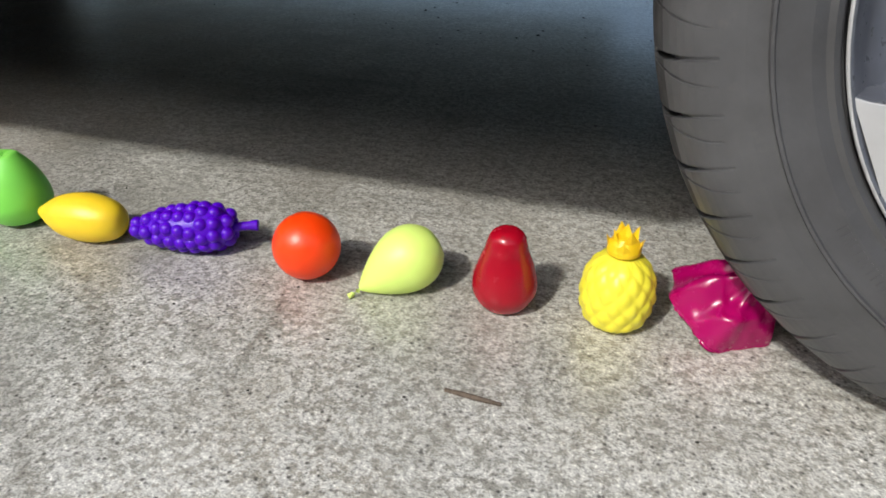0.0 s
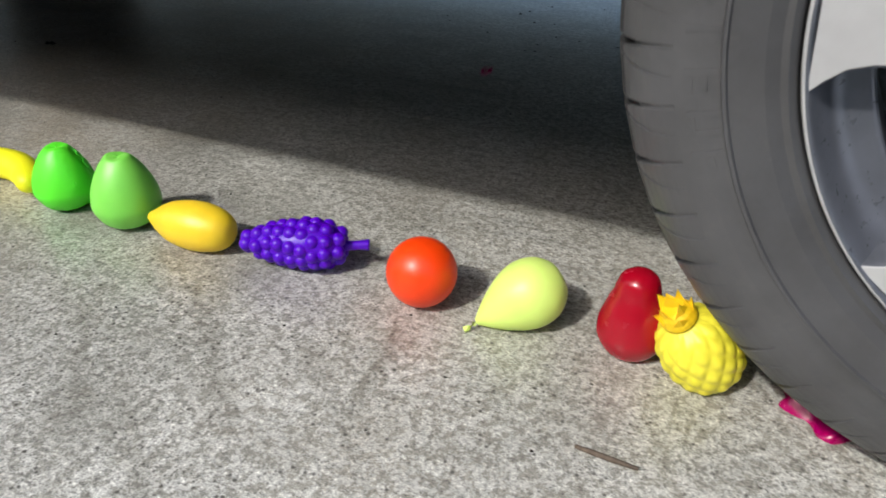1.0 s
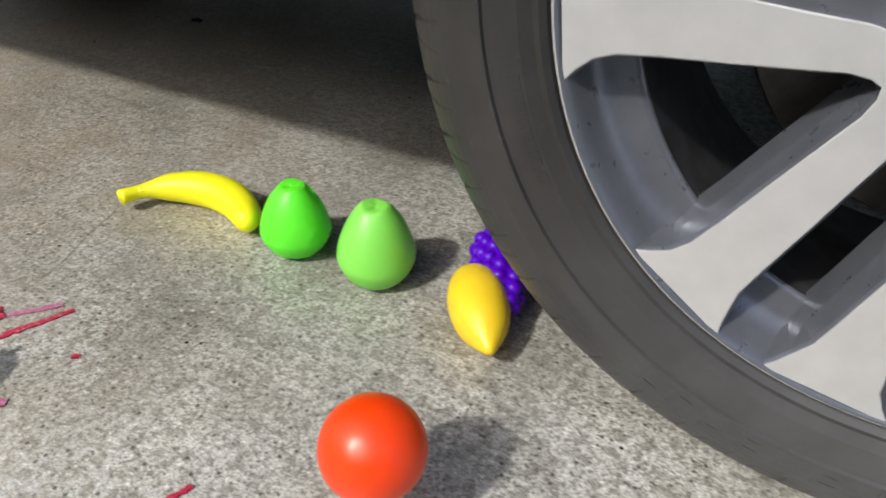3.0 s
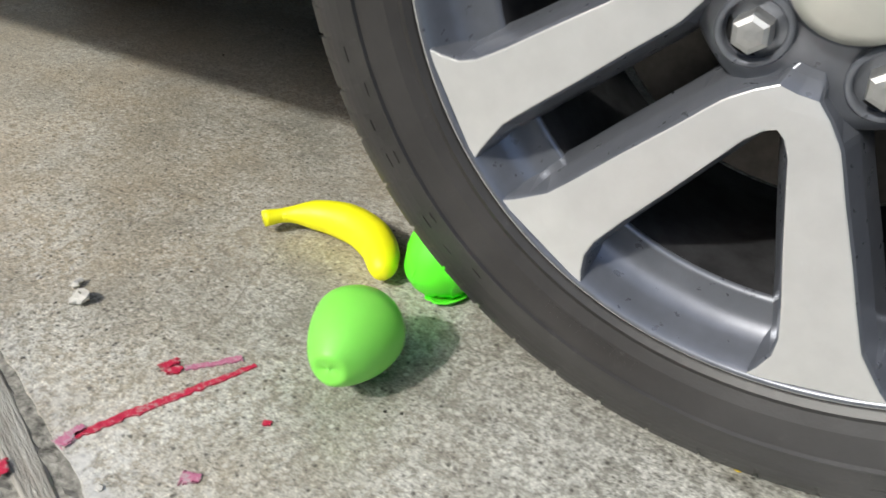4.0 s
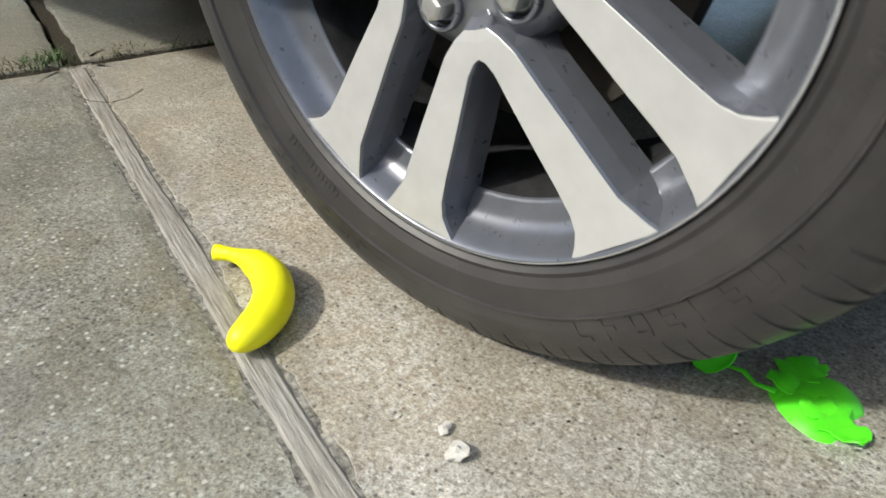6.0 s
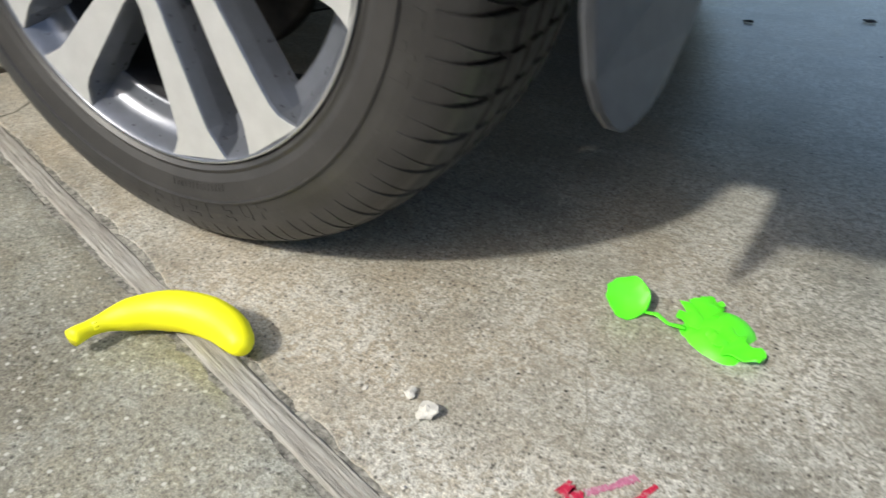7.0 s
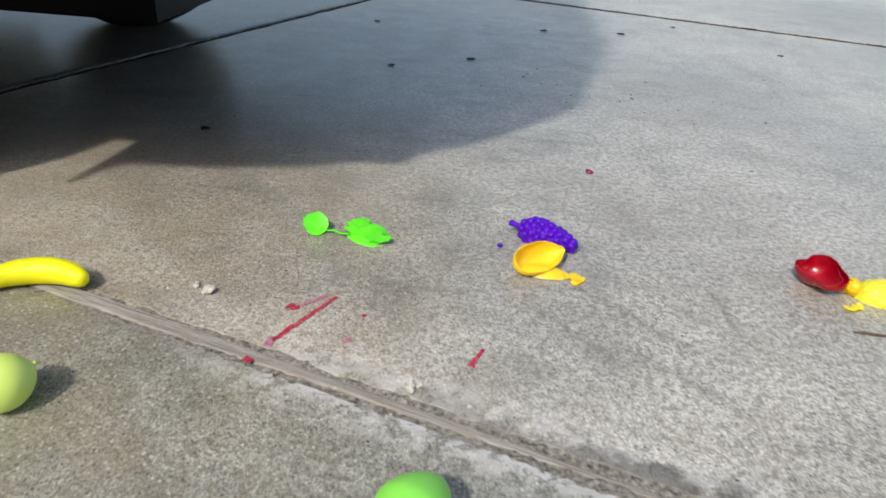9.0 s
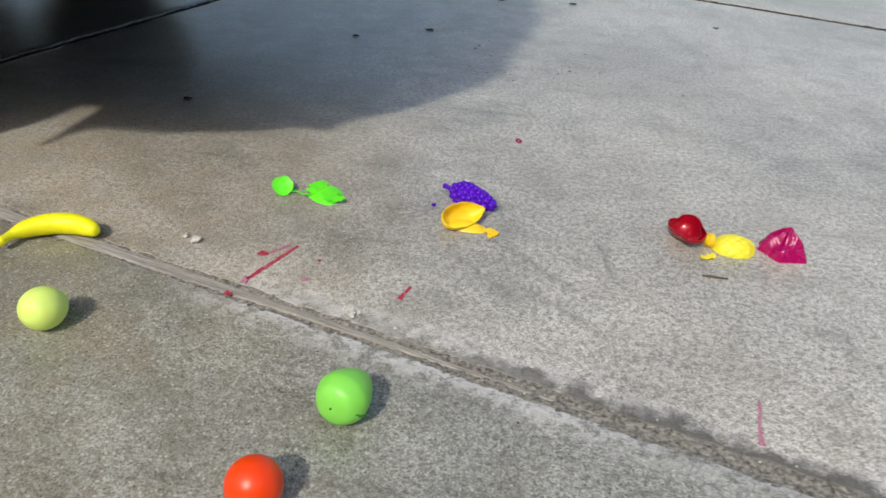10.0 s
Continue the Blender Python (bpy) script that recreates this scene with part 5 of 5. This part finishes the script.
def motions():
    walk(car, [(t, pose(x, 0, 0)) for t, x in DRIVE])
    walk(wheel, [(t, pose(0, FACE, WHEEL_H, 0, math.degrees(x / ROLL), 0)) for t, x in DRIVE])
    for o, ox, far in others:
        walk(o, [(t, pose(ox, 1.93 if far else FACE, WHEEL_H, 0, (-1 if far else 1) * math.degrees(x / ROLL), 180 if far else 0)) for t, x in DRIVE])
    # orange: shoved, then rolls towards the near slab
    rows = [(0, 0.772, 0.198, 0.0345), (1.7, 0.772, 0.198, 0.0345), (1.8, 0.669, 0.202, 0.0345), (1.9, 0.645, 0.190, 0.0345), (2.1, 0.606, 0.158, 0.038), (2.4, 0.570, 0.102, 0.047), (2.5, 0.563, 0.074, 0.051), (2.7, 0.550, 0.035, 0.055),
            (2.9, 0.542, -0.010, 0.066), (3.0, 0.537, -0.030, 0.070), (3.2, 0.522, -0.070, 0.072), (3.6, 0.480, -0.14, 0.0345), (4.2, 0.43, -0.22, 0.0345), (5.4, 0.335, -0.44, 0.0345), (6.4, 0.280, -0.55, 0.0345), (10, 0.277, -0.555, 0.0345)]
    walk(t_orange, [(t, pose(x, y, z, -60 * (0.198 - y) / 0.034, 57 * (x - 0.772) / 0.034 * 0.5, 30)) for t, x, y, z in rows])
    # lime balloon: squeezed out from under the tyre
    walk(t_lime, [(t, aim((x, y, z), d)) for t, x, y, z, d in (
        (0, 0.879, 0.211, 0.0335, (-0.054, -0.040, -0.034)), (1.5, 0.879, 0.211, 0.0335, (-0.054, -0.040, -0.034)), (1.7, 0.845, 0.20, 0.0335, (-0.8, -0.1, -0.1)), (1.8, 0.745, 0.165, 0.0335, (-0.85, 0.3, 0.15)), (1.84, 0.722, 0.125, 0.0335, (-0.7, -0.6, 0.1)), (1.9, 0.690, 0.078, 0.034, (0.1, -0.9, 0.1)), (1.95, 0.66, 0.062, 0.036, (0.8, -0.1, 0.2)),
        (2.0, 0.637, 0.058, 0.038, (0.42, 0.70, 0.58)), (2.1, 0.580, 0.034, 0.040, (-0.85, 0.42, 0.4)), (2.2, 0.520, 0.006, 0.040, (-0.55, 0.45, -0.55)), (2.3, 0.465, -0.020, 0.038, (0.55, 0.70, 0.30)), (2.4, 0.408, -0.045, 0.036, (-0.25, 0.85, 0.25)), (2.5, 0.358, -0.055, 0.0335, (-0.55, 0.50, -0.30)), (2.6, 0.315, -0.070, 0.0335, (0.55, 0.75, 0.15)),
        (3.0, 0.16, -0.12, 0.0335, (0.3, 0.9, -0.2)), (4.0, -0.06, -0.22, 0.0335, (0.1, 1, -0.3)), (5.2, -0.128, -0.270, 0.0335, (0, 1, -0.35)), (10, -0.130, -0.276, 0.0335, (0, 1, -0.35)))])
    # light pear: pops out and rolls
    s0 = (90 - t_pear["slit_angle"] - math.degrees(aim((0, 0, 0), (0, 0, 1)).to_euler().z) - 60 + 180) % 360 - 180 + 60      # the slit is turned away at first
    walk(t_pear, [(t, aim(c, d, s0 + (60 - s0) * f + s) @ pose(0, 0, o)) for t, c, d, f, s, o in (
        (0, (0.402, 0.199, 0), (0, 0, 1), 0, 0, 0), (3.35, (0.402, 0.199, 0), (0, 0, 1), 0, 0, 0), (3.7, (0.35, 0.15, 0.02), (-0.3, -0.6, 0.7), 0.3, 0, 0), (3.85, (0.31, 0.11, 0.03), (-0.1, -0.8, 0.4), 0.45, 0, -0.015), (4.0, (0.26, 0.07, 0.04), (0.2, -0.9, 0.1), 0.6, 0, -0.03),
        (4.15, (0.225, 0.04, 0.04), (0.6, -0.5, 0.2), 0.7, 0, -0.034), (4.3, (0.198, 0.004, 0.0375), (0.75, 0.1, 0.1), 0.85, 0, -0.036), (4.5, (0.190, -0.054, 0.0375), (0.62, 0.50, -0.48), 1, 0, -0.036), (4.7, (0.212, -0.10, 0.0375), (0.5, 0.6, -0.5), 1, 30, -0.036),
        (5.3, (0.29, -0.26, 0.0375), (0.2, 0.9, -0.1), 1, 60, -0.036), (6.0, (0.352, -0.39, 0.0375), (0.35, 0.9, -0.15), 1, 90, -0.036), (10, (0.355, -0.396, 0.0375), (0.35, 0.9, -0.15), 1, 90, -0.036))])
    # banana
    walk(t_banana, [(t, pose(x, y, 0.0190, 0, 0, a)) for t, x, y, a in (
        (0, 0.176, 0.182, 8), (3.3, 0.176, 0.182, 8), (3.9, 0.15, 0.175, 0), (4.2, 0.125, 0.168, -14), (4.3, 0.118, 0.165, -24), (4.36, 0.06, 0.18, -80), (4.42, 0.0, 0.195, -125), (4.5, -0.046, 0.193, -155), (4.6, -0.12, 0.15, -222), (4.7, -0.18, 0.112, -288),
        (4.8, -0.268, 0.066, -352), (5.0, -0.306, 0.042, -398), (5.2, -0.288, 0.030, -403), (5.6, -0.283, 0.012, -398), (6.3, -0.272, -0.016, -372), (6.5, -0.255, -0.041, -341), (6.7, -0.243, -0.052, -336), (10, -0.242, -0.057, -335))])
    # grapes: spun round, then run over
    walk(t_grape, [(t, pose(x, y, z, rx, 0, a)) for t, x, y, z, rx, a in (
        (0, 0.632, 0.203, 0.0285, 0, 20), (1.7, 0.632, 0.203, 0.0285, 0, 20), (1.78, 0.60, 0.215, 0.0285, 30, 60), (1.84, 0.56, 0.24, 0.0285, 40, 120), (1.9, 0.526, 0.272, 0.0285, 40, 168), (2.0, 0.510, 0.280, 0.0285, 40, 226), (2.1, 0.503, 0.284, 0.0285, 40, 243), (2.2, 0.512, 0.284, 0.0285, 40, 268), (2.3, 0.525, 0.280, 0.0285, 30, 315),
        (2.4, 0.528, 0.276, 0.0285, 20, 355), (2.5, 0.522, 0.266, 0.0285, 20, 408), (2.7, 0.524, 0.252, 0.0285, 20, 445), (2.9, 0.515, 0.240, 0.0285, 20, 470), (3.2, 0.512, 0.245, 0.020, 20, 490), (3.8, 0.505, 0.262, 0.014, 20, 505), (10, 0.505, 0.270, 0.016, 20, 507))])
    # mango: nudged, then burst in two halves
    walk(t_mango, [(t, pose(x, y, z, 0, 90, a)) for t, x, y, z, a in (
        (0, 0.500, 0.190, 0.0255, 184), (1.75, 0.500, 0.190, 0.0255, 184), (1.9, 0.497, 0.188, 0.0255, 200), (2.0, 0.500, 0.184, 0.0255, 174), (2.1, 0.503, 0.180, 0.0255, 152), (2.2, 0.502, 0.182, 0.0255, 116), (2.4, 0.500, 0.186, 0.0255, 85), (2.5, 0.505, 0.184, 0.0255, 78), (2.6, 0.508, 0.180, 0.0255, 35), (2.7, 0.512, 0.176, 0.0255, -5),
        (2.9, 0.520, 0.177, 0.0255, -45), (3.1, 0.522, 0.172, 0.0255, -65), (3.3, 0.522, 0.168, 0.022, -70), (4.0, 0.512, 0.168, 0.012, -60), (10, 0.512, 0.168, 0.012, -60))])
    still = pose(0, 0, 0)

    def pressed(bit, thing_end, t0, t1, world_end):
        """Key a torn piece of a thing from its place on the thing to where it comes to lie."""
        end = thing_end.inverted() @ world_end
        a, b_ = still.to_quaternion(), end.to_quaternion()
        rows = [(0, still), (t0, still)]
        for k in range(1, 5):
            f = k / 4
            rows.append((t0 + (t1 - t0) * f, Matrix.LocRotScale(end.translation * f, a.slerp(b_, f), None)))
        walk(bit, rows + [(10, end)])

    lay = pose(0.512, 0.168, 0.012, 0, 90, -60)
    pressed(mango_bits[0], lay, 3.3, 4.0, pose(0.494, 0.172, 0.0245, 0, 0, 42) @ pose(0, 0, 0, -56, 0, 0) @ pose(0, 0, 0, 0, 90, 0) @ pose(0, 0, 0, 0, 0, -45))
    pressed(mango_bits[1], lay, 3.3, 4.0, pose(0.508, 0.164, -0.016, 0, 0, -10) @ pose(0, 0, 0, -90, 0, 0) @ pose(0, 0, 0, 0, 90, 0) @ pose(0, 0, 0, 0, 0, -45))
    pressed(mango_bits[2], lay, 3.3, 4.0, pose(0.548, 0.152, 0.0, 0, 0, -24))
    pressed(mango_bits[3], lay, 3.3, 4.0, pose(0.556, 0.142, 0.0, 0, 0, 58))
    # bright green pear: torn into scraps
    walk(t_bright, [(0, pose(0.306, 0.202, 0)), (3.4, pose(0.306, 0.202, 0)), (3.9, pose(0.27, 0.192, 0)), (10, pose(0.27, 0.192, 0))])
    lay = pose(0.27, 0.192, 0)
    pressed(bright_bits[0], lay, 4.2, 5.2, pose(0.104, 0.234, 0.013, 42, 8, 20))
    turn = pose(0, 0, 0, 0, 0, 90)
    pressed(bright_bits[1], lay, 3.9, 4.6, pose(0.222, 0.256, -0.025, 0, -84, 30) @ turn)
    pressed(bright_bits[2], lay, 3.9, 4.6, pose(0.176, 0.250, -0.027, 0, 84, -52) @ turn)
    pressed(bright_bits[3], lay, 3.9, 4.6, pose(0.212, 0.276, -0.026, 0, -80, 72))
    pressed(bright_bits[4], lay, 3.9, 4.6, pose(0.218, 0.198, -0.027, 0, 84, 118))
    pressed(bright_bits[5], lay, 4.2, 5.2, pose(0.146, 0.226, -0.014, 0, 0, -8))
    pressed(bright_bits[6], lay, 3.9, 4.6, pose(0.172, 0.256, -0.024, 4, 0, 70))
    pressed(bright_bits[7], lay, 3.9, 4.6, pose(0.212, 0.218, -0.023, 0, 4, -18))
    pressed(bright_bits[8], lay, 4.2, 5.2, pose(0.100, 0.246, -0.027, 0, 0, 100))
    # red wax apple
    walk(t_apple, [(0, pose(0.977, 0.207, 0)), (0.9, pose(0.977, 0.207, 0)), (1.15, pose(0.972, 0.205, 0, 0, -10, 0)), (1.3, pose(0.970, 0.20, 0.004, 8, -36, 0)), (1.5, pose(0.985, 0.20, 0.012, 20, -65, 0)), (10, pose(0.985, 0.20, 0.012, 20, -65, 0))])
    lay = pose(0.985, 0.20, 0.012, 20, -65, 0)
    pressed(apple_bits[0], lay, 1.1, 1.5, pose(0.945, 0.244, 0.031, 0, 0, -80) @ pose(0, 0, 0, 100, 0, 0) @ pose(0, 0, 0, 0, 90, 0))
    pressed(apple_bits[1], lay, 1.1, 1.5, pose(0.940, 0.240, 0.0305, 0, 0, -66) @ pose(0, 0, 0, -66, 0, 0) @ pose(0, 0, 0, 0, 90, 0))
    # pineapple: tipped over and pressed flat
    walk(t_pine, [(0, pose(1.082, 0.212, 0)), (0.3, pose(1.078, 0.208, 0)), (0.5, pose(1.062, 0.206, 0, 4, -2, 30)), (0.8, pose(1.060, 0.200, 0.003, 6, -16, 18)), (1.0, pose(1.052, 0.200, 0.006, 6, -36, 22)), (1.4, pose(1.065, 0.175, 0.010, 8, -70, 18)),
                  (1.9, pose(1.075, 0.155, 0.002, 0, -88, 8)), (10, pose(1.075, 0.148, 0.002, 0, -88, 8))])
    lay = pose(1.075, 0.148, 0.002, 0, -88, 8)
    pressed(pine_bits[0], lay, 1.15, 1.65, pose(1.086, 0.182, -0.003, -90, 0, 86))
    pressed(pine_bits[1], lay, 1.15, 1.65, pose(1.098, 0.188, -0.011, 90, 0, -100))
    pressed(pine_crown, lay, 1.15, 1.65, pose(1.086, 0.184, 0.014, -90, 0, 86))
    pressed(pine_flap, lay, 1.15, 1.6, pose(0.990, 0.140, 0.0, 0, 0, 25))
    # magenta toy
    walk(t_pink, [(0, pose(1.174, 0.238, 0.012, 14, 24, 4)), (0.3, pose(1.164, 0.230, -0.004, 8, 12, 2)), (0.6, pose(1.156, 0.212, -0.016, 0, 0, 0)), (1.0, pose(1.146, 0.196, -0.030, 0, 0, 0)), (1.8, pose(1.159, 0.195, -0.018, 0, 0, -20)), (3.0, pose(1.154, 0.192, -0.012, 0, 0, -20)), (10, pose(1.154, 0.192, -0.012, 0, 0, -20))])
    # a crimson scrap shot out under the car, and a violet one from the grapes
    walk(red_scrap, [(t, pose(x, y, z, rx, 0, rz)) for t, x, y, z, rx, rz in (
        (0, 1.174, 0.238, 0.03, 0, 0), (0.5, 1.158, 0.216, 0.012, 0, 0), (0.7, 0.976, 0.27, 0.15, 40, 30), (0.8, 0.866, 0.36, 0.21, 80, 60), (0.9, 0.775, 0.45, 0.186, 120, 90), (1.0, 0.711, 0.53, 0.139, 160, 120), (1.15, 0.625, 0.63, 0.0, 0, 100), (1.2, 0.618, 0.637, 0.0, 0, 100), (10, 0.618, 0.637, 0.0, 0, 100))])
    walk(violet_scrap, [(t, pose(x, y, z, 0, 0, rz)) for t, x, y, z, rz in ((0, 0.632, 0.203, 0.020, 0), (1.7, 0.632, 0.203, 0.020, 0), (1.84, 0.56, 0.24, 0.020, 20), (2.0, 0.510, 0.280, 0.020, 40), (2.5, 0.522, 0.266, 0.020, 60), (2.9, 0.515, 0.240, 0.020, 60), (3.6, 0.505, 0.258, 0.010, 60), (4.2, 0.428, 0.241, 0, 80), (10, 0.428, 0.241, 0, 80))])


motions()
